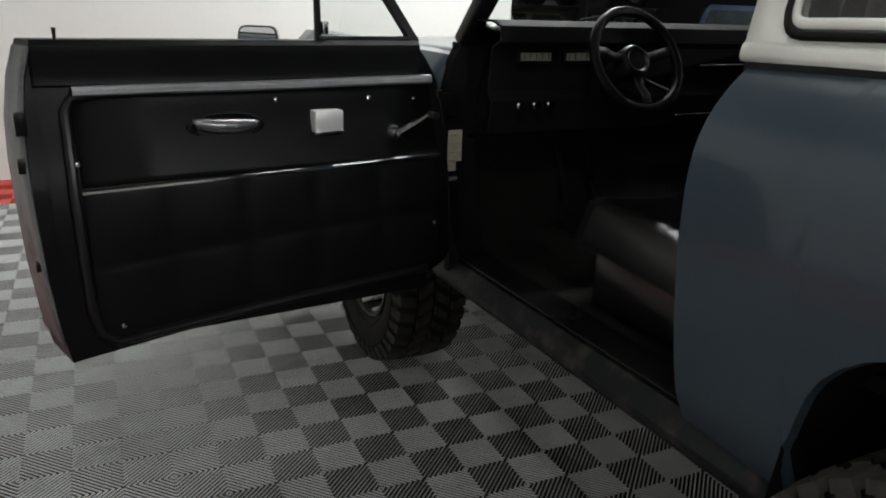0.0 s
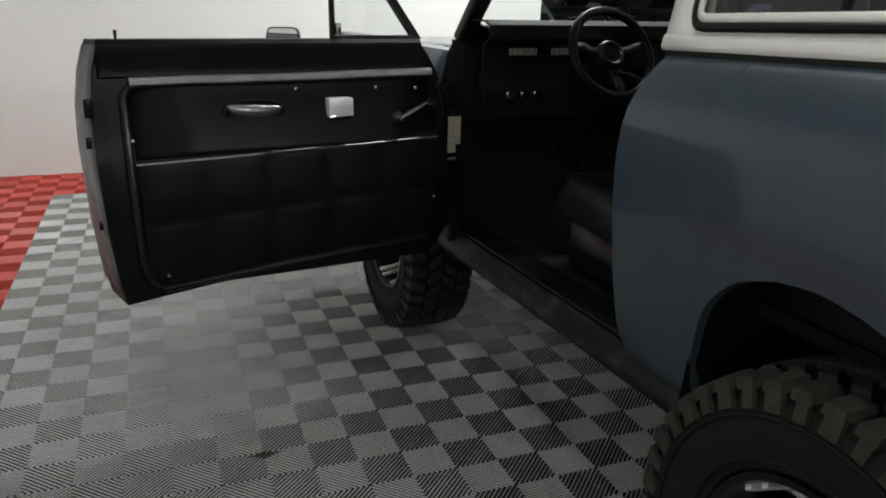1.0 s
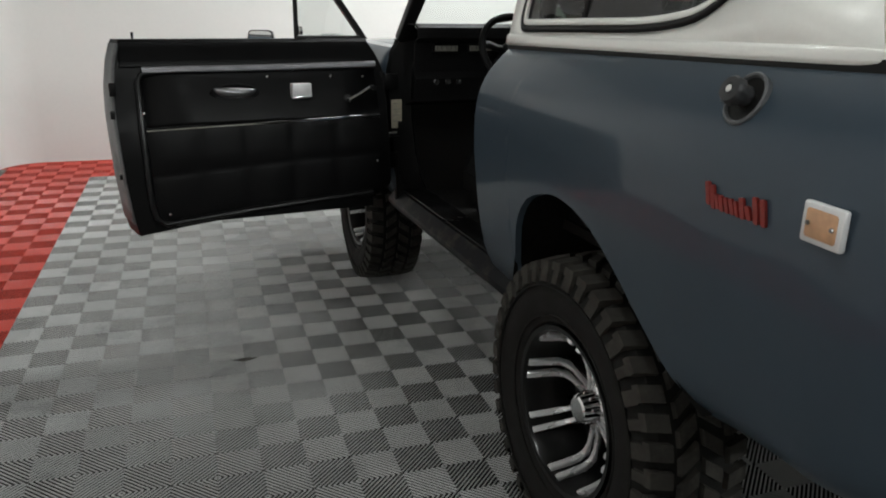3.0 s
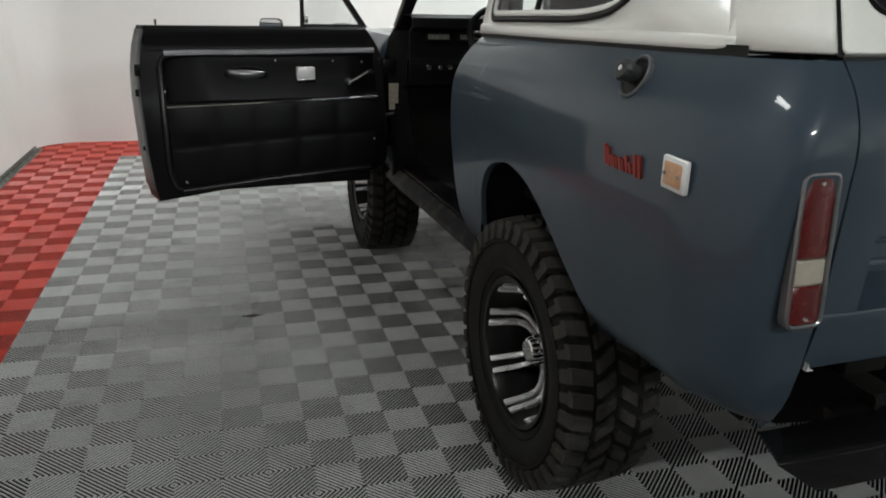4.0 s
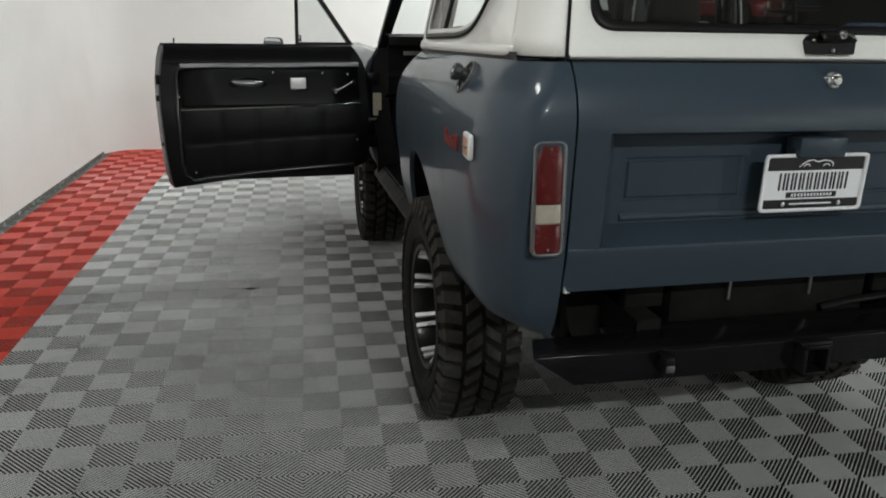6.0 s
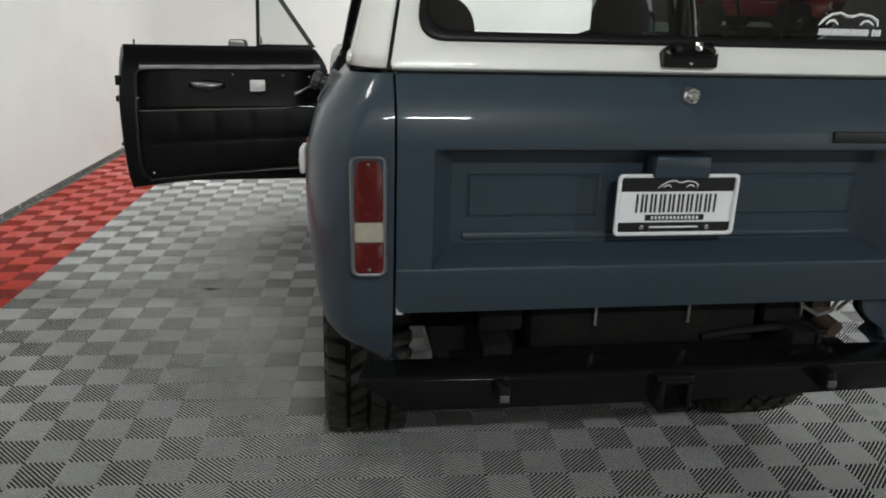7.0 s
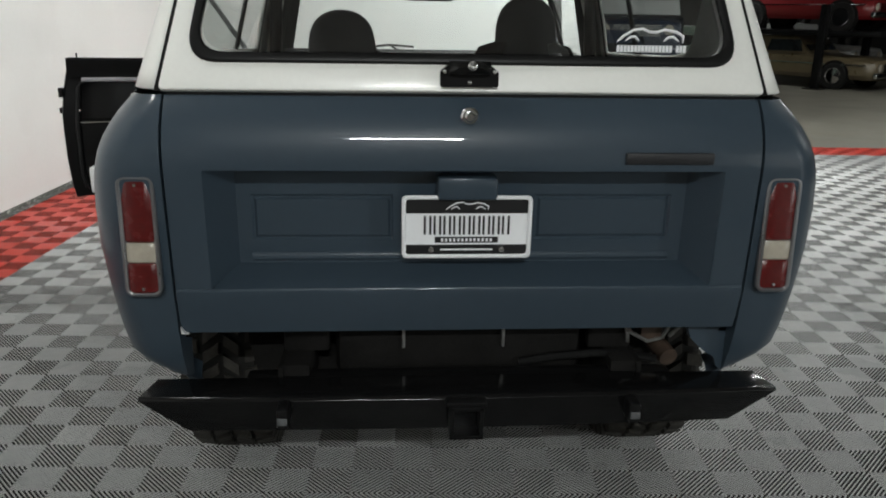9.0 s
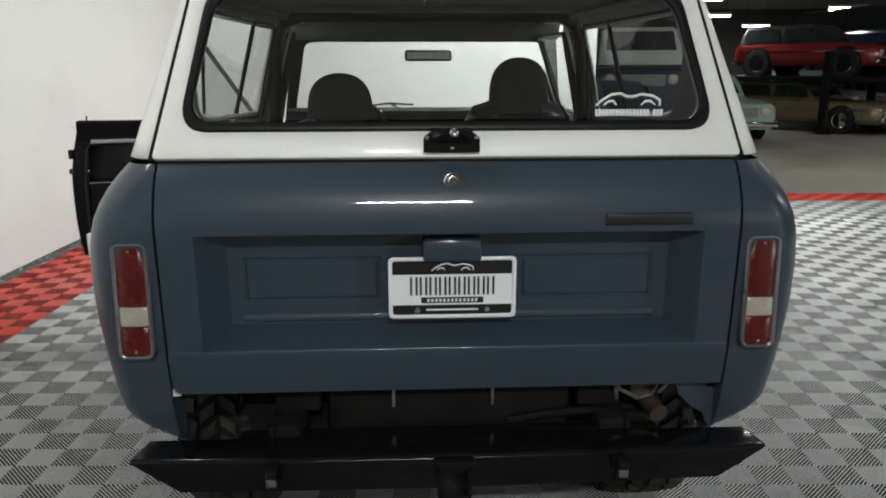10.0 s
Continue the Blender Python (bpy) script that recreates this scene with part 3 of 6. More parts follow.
def hardtop_side(side):
    bm = bmesh.new()
    inner = side_window_outline()
    mid = (0.5, 1.61)

    def reach(y, z):
        """The edge of the panel beyond a point of the window's outline."""
        dy, dz = y - mid[0], z - mid[1]
        best = 9.0
        if dz > 0:
            best = min(best, (ROOF - mid[1]) / dz)
        if dz < 0:
            best = min(best, (1.418 - mid[1]) / dz)
        if dy > 0:
            best = min(best, (1.19 - mid[0]) / dy)
        if dy - 0.48 * dz < 0:
            best = min(best, (rear_line(mid[1]) - mid[0]) / (dy - 0.48 * dz))
        return mid[0] + best * dy, mid[1] + best * dz

    def lay(y, z):
        return (side * top_half(z, y), y, z)

    outer = [reach(y, z) for y, z in inner]
    for cy, cz in ((1.19, 1.418), (1.19, ROOF), (rear_line(1.418), 1.418), (rear_line(ROOF), ROOF)):
        near = min(range(len(outer)), key=lambda i: math.hypot(outer[i][0] - cy, outer[i][1] - cz))
        outer[near] = (cy, cz)
    ring(bm, [lay(*p) for p in outer], [lay(*p) for p in inner])
    # strip that rounds the rear corner towards the liftgate
    zs = [1.415 + (ROOF - 1.415) * k / 10 for k in range(11)]
    rows = [[lay(rear_line(z) + 0.02, z) for z in zs]]
    for k in range(11):
        a = radians(9 * k)
        rows.append([(side * (top_half(z) - (1 - math.cos(a)) * (top_half(z) - 0.7215 + 0.19 * (z - 1.411))), top_rear(z) + CORNER * (1 - math.sin(a)), z) for z in zs])
    sheet(bm, rows)
    # foot flange
    base_line = [(0.80 - taper(y) - inset, y) for y, inset in ((1.19, 0), (1.0, 0), (0.8, 0), (0.6, 0), (0.4, 0), (0.2, 0), (0.0, 0), (-0.12, 0), (-0.17, 0), (-0.205, 0), (-0.235, 0.003))]
    fade = [1.0] * 8 + [0.75, 0.3, -1.0]
    sheet(bm, [[(side * (x + d * f), y, z) for (x, y), f in zip(base_line, fade)] for d, z in ((0.0, 1.4185), (0.002, 1.418), (0.0028, 1.4195), (0.0028, 1.4225), (0.0022, 1.4265), (0.0012, 1.431), (-0.003, 1.437))])
    # front post
    sheet(bm, [[(side * top_half(z, 1.19), 1.19, z) for z in zs], [(side * (top_half(z, 1.19) - 0.05), 1.195, z) for z in zs], [(side * (top_half(z, 1.19) - 0.06), 1.10, z) for z in zs]])
    panel = part("hardtop_side", drape(bm, 1.55, 1.41), CREAM, suv, "off-white painted hardtop side", sharp=40, solid=0.012)
    bm = bmesh.new()
    ring(bm, [(side * (top_half(z, y) + 0.006), y, z) for y, z in side_window_outline(0.004)], [(side * (top_half(z, y) + 0.006), y, z) for y, z in side_window_outline(-0.0095)])
    part("window_seal", drape(bm, 1.55, 1.41), SEAL, panel, "black rubber window seal", solid=0.014)
    bm = bmesh.new()
    ring(bm, [(side * (top_half(z, y) + 0.0065), y, z) for y, z in side_window_outline(-0.010)], [(side * (top_half(z, y) + 0.004), y, z) for y, z in side_window_outline(-0.023)])
    part("window_trim", drape(bm, 1.55, 1.41), CREAM, panel, "pale inner window trim", solid=0.010)
    bm = bmesh.new()
    bm.faces.new([bm.verts.new((side * (top_half(z, y) + 0.002), y, z)) for y, z in side_window_outline(-0.01)])
    glass = part("window_glass", drape(bm, 1.55, 1.41), GLASS, panel)
    glass.visible_shadow = False
    bm = bmesh.new()
    tube(bm, [(side * (top_half(1.475, 0.73) + 0.002), 0.73, 1.475), (side * (top_half(1.79, 0.73) + 0.002), 0.73, 1.79)], 0.009, 6)
    part("window_divider", drape(bm, 1.55, 1.41), SEAL, panel)
    bm = bmesh.new()
    ring(bm, [(side * (top_half(z, y) - 0.018), y, z) for y, z in outer], [(side * (top_half(z, y) - 0.018), y, z) for y, z in side_window_outline(-0.005)])
    part("inner_trim", drape(bm, 1.55, 1.41), LINER, panel, "dark grey inner lining")
    return panel


hardtop_side(-1)
hardtop_side(1)

# roof
bm = bmesh.new()
rows = []
for y in (-0.205, -0.195, -0.165, -0.05, 0.4, 1.0, 1.6, 1.88, 1.96, 1.985):
    drop = 0.055 * max(0.0, (-0.13 - y) / 0.075) ** 2 + 0.06 * max(0.0, (y - 1.85) / 0.135) ** 2
    row = []
    for k in range(21):
        t = -1 + k / 10
        row.append(((0.685 - taper(y)) * t, y, ROOF + 0.085 * (1 - abs(t) ** 4) - drop * (1 - abs(t) ** 6) - 0.012))
    rows.append(row)
sheet(bm, rows)
roof = part("roof", bm, CREAM, suv, "off-white painted hardtop roof", solid=0.02)
bm = bmesh.new()
sheet(bm, [[(0.655 * (-1 + k / 8), y, 1.845 + 0.03 * (1 - abs(-1 + k / 8) ** 4)) for k in range(17)] for y in (-0.16, 0.4, 1.2, 1.95)])
part("headliner", bm, LINER, roof, "dark grey roof lining", solid=0.01)
for y in (0.25, 0.95):
    bm = bmesh.new()
    box(bm, -0.58, 0.58, y - 0.02, y + 0.02, 1.838, 1.866, 0.004)
    part("roof_bow", bm, LINER, roof)
for side in (-1, 1):
    bm = bmesh.new()
    tube(bm, [(side * 0.625, -0.12, 1.822), (side * 0.62, 0.6, 1.828), (side * 0.60, 1.15, 1.828)], 0.013, 8)
    part("roof_rail", bm, LINER, roof)


# liftgate
def gate_loop(grow=0.0):
    g = grow
    return rounded([(-0.652 - g, 1.481 - g), (0.652 + g, 1.481 - g), (0.592 + g, 1.825 + g), (-0.592 - g, 1.825 + g)], [0.075, 0.075, 0.07, 0.07], 7)


LIFT_OUT = rounded([(-0.716, 1.411), (0.716, 1.411), (0.632, 1.855), (-0.632, 1.855)], [0.012, 0.012, 0.03, 0.03], 7)
bm = bmesh.new()
ring(bm, [(x, top_rear(z), z) for x, z in LIFT_OUT], [(x, top_rear(z), z) for x, z in gate_loop()])
liftgate = part("liftgate", bm, CREAM, suv, "off-white painted liftgate frame", solid=0.022, sharp=50, bevel=0.004)
bm = bmesh.new()
ring(bm, [(x, top_rear(z) - 0.013, z) for x, z in gate_loop(0.006)], [(x, top_rear(z) - 0.013, z) for x, z in gate_loop(-0.016)])
part("window_seal", bm, SEAL, liftgate, "thick black rubber window seal", solid=0.016, bevel=0.005)
bm = bmesh.new()
bm.faces.new([bm.verts.new((x, top_rear(z) + 0.002, z)) for x, z in gate_loop(-0.02)])
glass = part("window_glass", bm, VEILED_GLASS, liftgate)
glass.visible_shadow = False
bm = bmesh.new()
ring(bm, [(x, top_rear(z) + 0.02, z) for x, z in LIFT_OUT], [(x, top_rear(z) + 0.02, z) for x, z in gate_loop(-0.012)])
part("inner_trim", bm, LINER, liftgate)
for side in (-1, 1):
    bm = bmesh.new()
    sheet(bm, [[(side * (0.7155 + dx - 0.19 * (z - 1.411)), top_rear(z) - 0.0072, z) for z in (1.411, 1.55, 1.70, 1.855)] for dx in (-0.004, 0.010)])
    part("gate_seal", bm, SEAL, liftgate, "dark gap seal beside the liftgate")

# dark gaps round tailgate and liftgate: rubber weatherstrip behind them
bm = bmesh.new()
box(bm, -0.70, 0.70, -0.398, -0.36, 1.396, 1.413)
for side in (-1, 1):
    box(bm, side * 0.708 - 0.020, side * 0.708 + 0.020, -0.392, -0.36, 0.79, 1.40)
    sheet(bm, [[(side * (0.8045 - taper(y)), y, z - 0.014 - 0.0325 * y) for y in (-0.28, 0.0, 0.3, 0.6, 0.9, 1.18)] for z in (1.394, 1.424)])
part("weatherstrip", bm, SEAL, suv, "black rubber weatherstrip")

# ---- wheels ----
TYRE_R, TYRE_W, RIM_R = 0.43, 0.285, 0.240


def tyre_meshes():
    """Tyre body, tread blocks, rim, spoke and cap, round the x axis with the outer face at negative x."""
    w = TYRE_W / 2
    out = {}
    bm = bmesh.new()
    prof = [(-w + 0.045, RIM_R - 0.005), (-w + 0.02, RIM_R + 0.012), (-w + 0.004, RIM_R + 0.05), (-w, RIM_R + 0.09), (-w + 0.006, RIM_R + 0.13), (-w + 0.022, TYRE_R - 0.035), (-w + 0.04, TYRE_R - 0.018)]
    prof += [(-0.06, TYRE_R - 0.014), (0.06, TYRE_R - 0.014)] + [(-x, r) for x, r in prof[::-1]]
    turned(bm, prof, (0, 0, 0), "x", 64)
    for r in (RIM_R + 0.03, RIM_R + 0.115):
        tube(bm, [(-w + 0.003 - (0.004 if r > 0.3 else -0.008), r * math.cos(a), r * math.sin(a)) for a in (2 * math.pi * k / 48 for k in range(48))], 0.004, 5, True)
    out["tyre"] = bm
    bm = bmesh.new()
    count = 40
    for k in range(count):
        for row, (x0, x1, r, arc, off, skew) in enumerate(((-w + 0.004, -w + 0.068, TYRE_R, 0.108, 0.0, 0.015), (-w + 0.082, -0.006, TYRE_R + 0.001, 0.097, 0.45, -0.045), (0.006, w - 0.082, TYRE_R + 0.001, 0.097, 0.05, 0.045), (w - 0.068, w - 0.004, TYRE_R, 0.108, 0.5, -0.015))):
            a0 = 2 * math.pi * (k + off) / count
            pts = []
            for x, a in ((x0, a0 - skew), (x1, a0 + skew), (x1, a0 + arc + skew), (x0, a0 + arc - skew)):
                outer = abs(x) > w - 0.02
                pts.append((x, a, r - (0.008 if outer else 0.0)))
            lo = [bm.verts.new((x, (r - 0.022) * math.cos(a), (r - 0.022) * math.sin(a))) for x, a, r in pts]
            cx, ca = sum(p[0] for p in pts) / 4, sum(p[1] for p in pts) / 4
            hi = [bm.verts.new((cx + (x - cx) * 0.9, r * math.cos(ca + (a - ca) * 0.88), r * math.sin(ca + (a - ca) * 0.88))) for x, a, r in pts]
            bm.faces.new(hi)
            for i in range(4):
                q = (i + 1) % 4
                bm.faces.new((lo[i], lo[q], hi[q], hi[i]))
            # side lugs down the shoulder
            if row in (0, 3):
                s = -1 if row == 0 else 1
                box(bm, -0.006, 0.006, -0.022, 0.022, -0.018, 0.018, 0.0, pose(s * (w - 0.006), 0, 0) @ Matrix.Rotation(a0 + arc / 2, 4, "X") @ pose(0, TYRE_R - 0.044, 0, 0, 0, 14 * s) @ Matrix.Diagonal((1, 1, 1 if k % 2 else 0.7, 1)))
    out["tread"] = bm
    bm = bmesh.new()
    turned(bm, [(-w + 0.028, RIM_R + 0.004), (-w + 0.016, RIM_R + 0.002), (-w + 0.018, RIM_R - 0.012), (-w + 0.03, RIM_R - 0.018), (-w + 0.09, RIM_R - 0.026), (w - 0.03, RIM_R - 0.03), (w - 0.016, RIM_R)], (0, 0, 0), "x", 48)
    turned(bm, [(0.045, RIM_R - 0.03), (0.045, 0.12), (0.04, 0.07), (0.04, 0.0)], (0, 0, 0), "x", 32)
    out["rim"] = bm
    bm = bmesh.new()
    box(bm, 0.006, 0.04, 0.05, RIM_R - 0.025, -0.030, 0.030, 0.006)
    out["spoke_base"] = bm
    # each arm runs out along the dish, then bends forward to the lip
    bm = bmesh.new()
    for s in (-1, 1):
        line = [(-0.020, 0.036, 0.0115), (-0.006, 0.062, 0.0125), (0.002, 0.100, 0.0145), (0.001, 0.150, 0.0165), (-0.008, 0.178, 0.0185), (-0.028, 0.194, 0.0195), (-0.072, 0.204, 0.0205), (-0.112, 0.210, 0.0215), (-0.118, 0.214, 0.0225)]
        rows = []
        for i, (x, y, z) in enumerate(line):
            (xa, ya, _), (xb, yb, _) = line[max(i - 1, 0)], line[min(i + 1, len(line) - 1)]
            way = Vector((xb - xa, yb - ya)).normalized()
            ux, uy = -way.y, way.x
            z, wide = s * z, 0.0075 if i < 5 else 0.0095
            rows.append([(x + ux * p, y + uy * p, z + q * wide) for p, q in ((0.0, -1), (0.004, -0.72), (0.004, 0.72), (0.0, 1), (-0.014, 1), (-0.014, -1), (0.0, -1))])
        if rows[0][1][0] > rows[0][0][0]:
            rows = [[(2 * line[i][0] - p[0], 2 * line[i][1] - p[1], p[2]) for p in row] for i, row in enumerate(rows)]
        sheet(bm, rows)
        for row in (rows[0], rows[-1]):
            bm.faces.new([bm.verts.new(p) for p in row[:6]])
    out["spoke"] = bm
    bm = bmesh.new()
    turned(bm, [(0.03, 0.050), (-0.014, 0.048), (-0.020, 0.043), (-0.062, 0.041), (-0.070, 0.038), (-0.074, 0.032), (-0.074, 0.0)], (0, 0, 0), "x", 28)
    out["hub_cap"] = bm
    out["cap_rib"] = box(bmesh.new(), -0.050, -0.010, 0.040, 0.049, -0.006, 0.006, 0.002)
    return out


wheel_shapes = tyre_meshes()
MATS = {"tyre": RUBBER, "tread": TREAD, "rim": RIM_BLACK, "spoke": MACHINED, "spoke_base": RIM_BLACK, "hub_cap": CHROME, "cap_rib": CHROME}
wheel_data = {}
for key, shape in wheel_shapes.items():
    me = bpy.data.meshes.new(key)
    bmesh.ops.recalc_face_normals(shape, faces=shape.faces[:])
    shape.to_mesh(me)
    shape.free()
    me.shade_smooth()
    me.set_sharp_from_angle(angle=radians(32))
    me.materials.append(MATS[key])
    wheel_data[key] = me


def wheel(side, out, y, steer=0.0, roll=0.0):
    rim = new("wheel", wheel_data["rim"])
    rim.parent = suv
    rim["label"] = "black and machined alloy wheel with split spokes"
    rim.matrix_local = pose(side * out, y, TYRE_R - 0.006, 0, 0, steer + (180 if side > 0 else 0)) @ pose(0, 0, 0, roll)
    for key, label in (("tyre", "black mud-terrain tyre"), ("tread", ""), ("hub_cap", "chrome hub cap")):
        ob = new(key, wheel_data[key])
        ob.parent = rim
        if label:
            ob["label"] = label
    for k in range(8):
        for key, turn in (("spoke", 0.0), ("spoke_base", 0.0), ("cap_rib", 22.5)):
            ob = new(key, wheel_data[key])
            ob.parent = rim
            ob.matrix_local = pose(0, 0, 0, 45 * k + turn)


REAR_AXLE, FRONT_AXLE = 0.52, 2.92
wheel(-1, 0.745, REAR_AXLE, 0, 8)
wheel(1, 0.745, REAR_AXLE, 0, 30)
wheel(-1, 0.69, FRONT_AXLE, -2, 20)
wheel(1, 0.69, FRONT_AXLE, -2, 3)

# ---- driver's door, open ----
HINGE = (1.178 - CX, 2.175)
door_at = pose(HINGE[0], HINGE[1], 0, 0, 0, 180 + 4.2)


def inner_face(z):
    return lerp([(0.60, 0.118), (0.70, 0.112), (0.90, 0.094), (1.02, 0.078), (1.10, 0.05), (1.20, 0.010), (1.26, -0.004), (1.34, -0.01)], z)


def outer_face(z):
    return -0.035 - (lerp(WIDTH, max(z, 0.6)) - 0.80)


TIP = [(0.60, 1.082), (0.64, 1.092), (0.80, 1.108), (1.03, 1.118), (1.15, 1.113), (1.25, 1.098), (1.335, 1.074)]


def door_bottom(a):
    return lerp([(0.0, 0.72), (0.03, 0.69), (0.09, 0.665), (0.35, 0.66), (0.75, 0.63), (0.98, 0.604), (1.05, 0.598), (1.085, 0.595)], a)


DOOR_TOP = 1.333
bm = bmesh.new()
rows_in, rows_out = [], []
for t in [0.0, 0.02, 0.05, 0.1, 0.2, 0.35, 0.5, 0.65, 0.8, 0.9, 0.95, 0.98, 1.0]:
    ri, ro = [], []
    for k in range(25):
        q = k / 24
        lo = door_bottom(t * 1.085)
        z = lo + (DOOR_TOP - lo) * q
        start = 0.075 * max(0.0, (z - 1.20) / 0.135) ** 1.5
        a = start + t * (lerp(TIP, z) - start)
        ins = 0.03 * max(0, (t - 0.93) / 0.07)
        ri.append((a - ins, inner_face(z) - 0.02, z))
        ro.append((a, outer_face(z), z))
    rows_in.append(ri)
    rows_out.append(ro)
sheet(bm, rows_in)
sheet(bm, rows_out)
sheet(bm, [rows_in[0], rows_out[0]])
sheet(bm, [rows_in[-1], rows_out[-1]])
sheet(bm, [[r[0] for r in rows_in], [r[0] for r in rows_out]])
sheet(bm, [[r[-1] for r in rows_in], [r[-1] for r in rows_out]])
bmesh.ops.remove_doubles(bm, verts=bm.verts[:], dist=0.0004)
door = part("door", bm, VINYL, suv, "open driver's door, black inside, blue-grey outside", sharp=35)
door.matrix_local = door_at
bm = bmesh.new()
sheet(bm, [[(a, b - 0.003, z) for a, b, z in row] for row in rows_out])
part("outer_skin", bm, BLUE, door, "blue-grey outer door skin", solid=0.003)


# trim panel on the inside of the door
def trim_b(z):
    return inner_face(z)


bm = bmesh.new()
zs = [1.015, 1.03, 1.06, 1.09, 1.12, 1.15, 1.18, 1.20, 1.215]
sheet(bm, [[(a, trim_b(z) + 0.002, z) for z in zs] for a in (0.045, 0.2, 0.4, 0.6, 0.8, 0.985)])
trim_panel = part("trim_panel", bm, VINYL, door, "smooth black vinyl upper door panel", solid=0.008)
# tufted lower pad
bm = bmesh.new()
rows = []
for i in range(51):
    a = 0.05 + 0.935 * i / 50
    row = []
    for k in range(31):
        q = k / 30
        lo, hi = door_bottom(a) + 0.035, 1.012 + 0.012 * (1 - a)
        z = lo + (hi - lo) * q
        seam_u, seam_v = abs(math.sin(math.pi * 5 * i / 50)), abs(math.sin(math.pi * 2 * q))
        row.append((a, trim_b(z) + 0.002 + 0.0045 * seam_u ** 0.4 * seam_v ** 0.4, z))
    rows.append(row)
sheet(bm, rows)
part("quilted_pad", bm, VINYL, door, "black quilted vinyl lower door panel", sharp=60)
# upper roll above the trim
bm = bmesh.new()
sheet(bm, [[(a, b, z) for b, z in ((-0.02, 1.335), (0.0, 1.337), (0.012, 1.325), (0.014, 1.30), (0.008, 1.26), (0.012, 1.238))] for a in (0.075, 0.3, 0.6, 0.9, 1.053)])
part("upper_trim", bm, VINYL, door, "black vinyl roll along the top of the door")
# black liner over the shell's inside
bm = bmesh.new()
sheet(bm, [[(a, inner_face(z) - 0.013, z) for z in (0.63, 0.7, 0.9, 1.02, 1.1, 1.2, 1.26, 1.332)] for a in (0.085, 0.3, 0.6, 0.9, 1.053)])
part("inner_skin", bm, VINYL, door, "black painted inner door skin")
# bright border strip round the panel
outline = [(0.04, 1.226), (0.35, 1.224), (0.7, 1.221), (0.93, 1.216), (0.985, 1.204), (1.0, 1.18), (1.004, 1.0), (0.998, 0.72), (0.985, 0.665), (0.95, 0.640), (0.6, 0.668), (0.3, 0.685), (0.09, 0.695)]
bm = bmesh.new()
tube(bm, [(a, trim_b(z) + 0.004, z) for a, z in outline], 0.0125, 10)
part("panel_border", bm, BORDER, door, "rounded black border moulding")
bm = bmesh.new()
sheet(bm, [[(0.04 + 0.94 * t, trim_b(1.22) + d, 1.231 - 0.009 * t + h + 0.0012 * math.sin(9 * t)) for t in (0, 0.15, 0.3, 0.38, 0.42, 0.6, 0.8, 1)] for d, h in ((0.004, 0.013), (0.016, 0.011), (0.021, 0.004), (0.021, -0.006), (0.014, -0.012), (0.004, -0.013))])
part("top_moulding", bm, surface("satin_moulding", (0.42, 0.42, 0.45), 0.32, metal=0.5, vary=0.2, scale=15.0), door, "satin metal moulding")
bm = bmesh.new()
sheet(bm, [[(a, trim_b(z) + d, z + h) for a, z in ((0.045, 1.024), (0.2, 1.021), (0.25, 1.018), (0.5, 1.014), (0.8, 1.008), (0.99, 1.004))] for d, h in ((0.008, 0.006), (0.016, 0.003), (0.016, -0.003), (0.008, -0.006))])
part("chrome_strip", bm, CHROME, door, "thin chrome strip")
for a, z in ((0.99, 1.067), (0.935, 0.679), (0.10, 1.18), (0.505, 1.190), (0.065, 0.83), (0.24, 1.186)):
    bm = bmesh.new()
    turned(bm, [(0.0, 0.007), (0.003, 0.006), (0.005, 0.0)], (a, trim_b(z) + 0.008, z), "y", 10)
    part("screw", bm, CHROME, door)
# inside handle in its cup
bm = bmesh.new()
turned(bm, [(0.0, 0.098), (0.006, 0.095), (0.008, 0.086), (0.001, 0.074), (-0.002, 0.0)], (0, 0, 0), "y", 32)
for v in bm.verts:
    v.co = Vector((0.642 + v.co.x, trim_b(1.135) + 0.008 + v.co.y, 1.133 + v.co.z * 0.36))
handle = part("handle_cup", bm, HARD, door, "black plastic handle cup")
bm = bmesh.new()
rows = []
for i in range(17):
    u = -1 + i / 8
    swell = max(1 - u * u, 0.0) ** 0.5
    rows.append([(0.642 + 0.082 * u, trim_b(1.135) + 0.010 + d * (0.25 + 0.75 * swell), 1.147 + 0.004 * u - h * (0.15 + 0.85 * swell)) for d, h in ((0.002, -0.004), (0.012, -0.003), (0.020, 0.006), (0.022, 0.018), (0.016, 0.029), (0.004, 0.034))])
sheet(bm, rows)
part("door_handle", bm, PALE_CHROME, handle, "worn chrome paddle handle", sharp=60, solid=0.003)
# ashtray
bm = bmesh.new()
box(bm, 0.338, 0.418, trim_b(1.13) + 0.0, trim_b(1.13) + 0.038, 1.105, 1.163, 0.004)
ash = part("ashtray", bm, SATIN, door, "chrome pull-out ashtray")
bm = bmesh.new()
box(bm, 0.336, 0.420, trim_b(1.13) + 0.034, trim_b(1.13) + 0.041, 1.102, 1.110, 0.002)
part("pull_lip", bm, CHROME, ash)
# window crank
bm = bmesh.new()
b0 = trim_b(1.10)
turned(bm, [(0.0, 0.022), (0.012, 0.02), (0.03, 0.012), (0.03, 0.0)], (0.178, b0 + 0.006, 1.092), "y", 16)
tube(bm, [(0.178, b0 + 0.034, 1.092), (0.13, b0 + 0.042, 1.118), (0.082, b0 + 0.046, 1.146)], [0.011, 0.009, 0.007], 8)
crank = part("window_crank", bm, CHROME, door, "chrome window crank")
bm = bmesh.new()
tube(bm, [(0.085, b0 + 0.045, 1.144), (0.085, b0 + 0.085, 1.144)], [0.009, 0.011], 10)
part("knob", bm, HARD, crank)
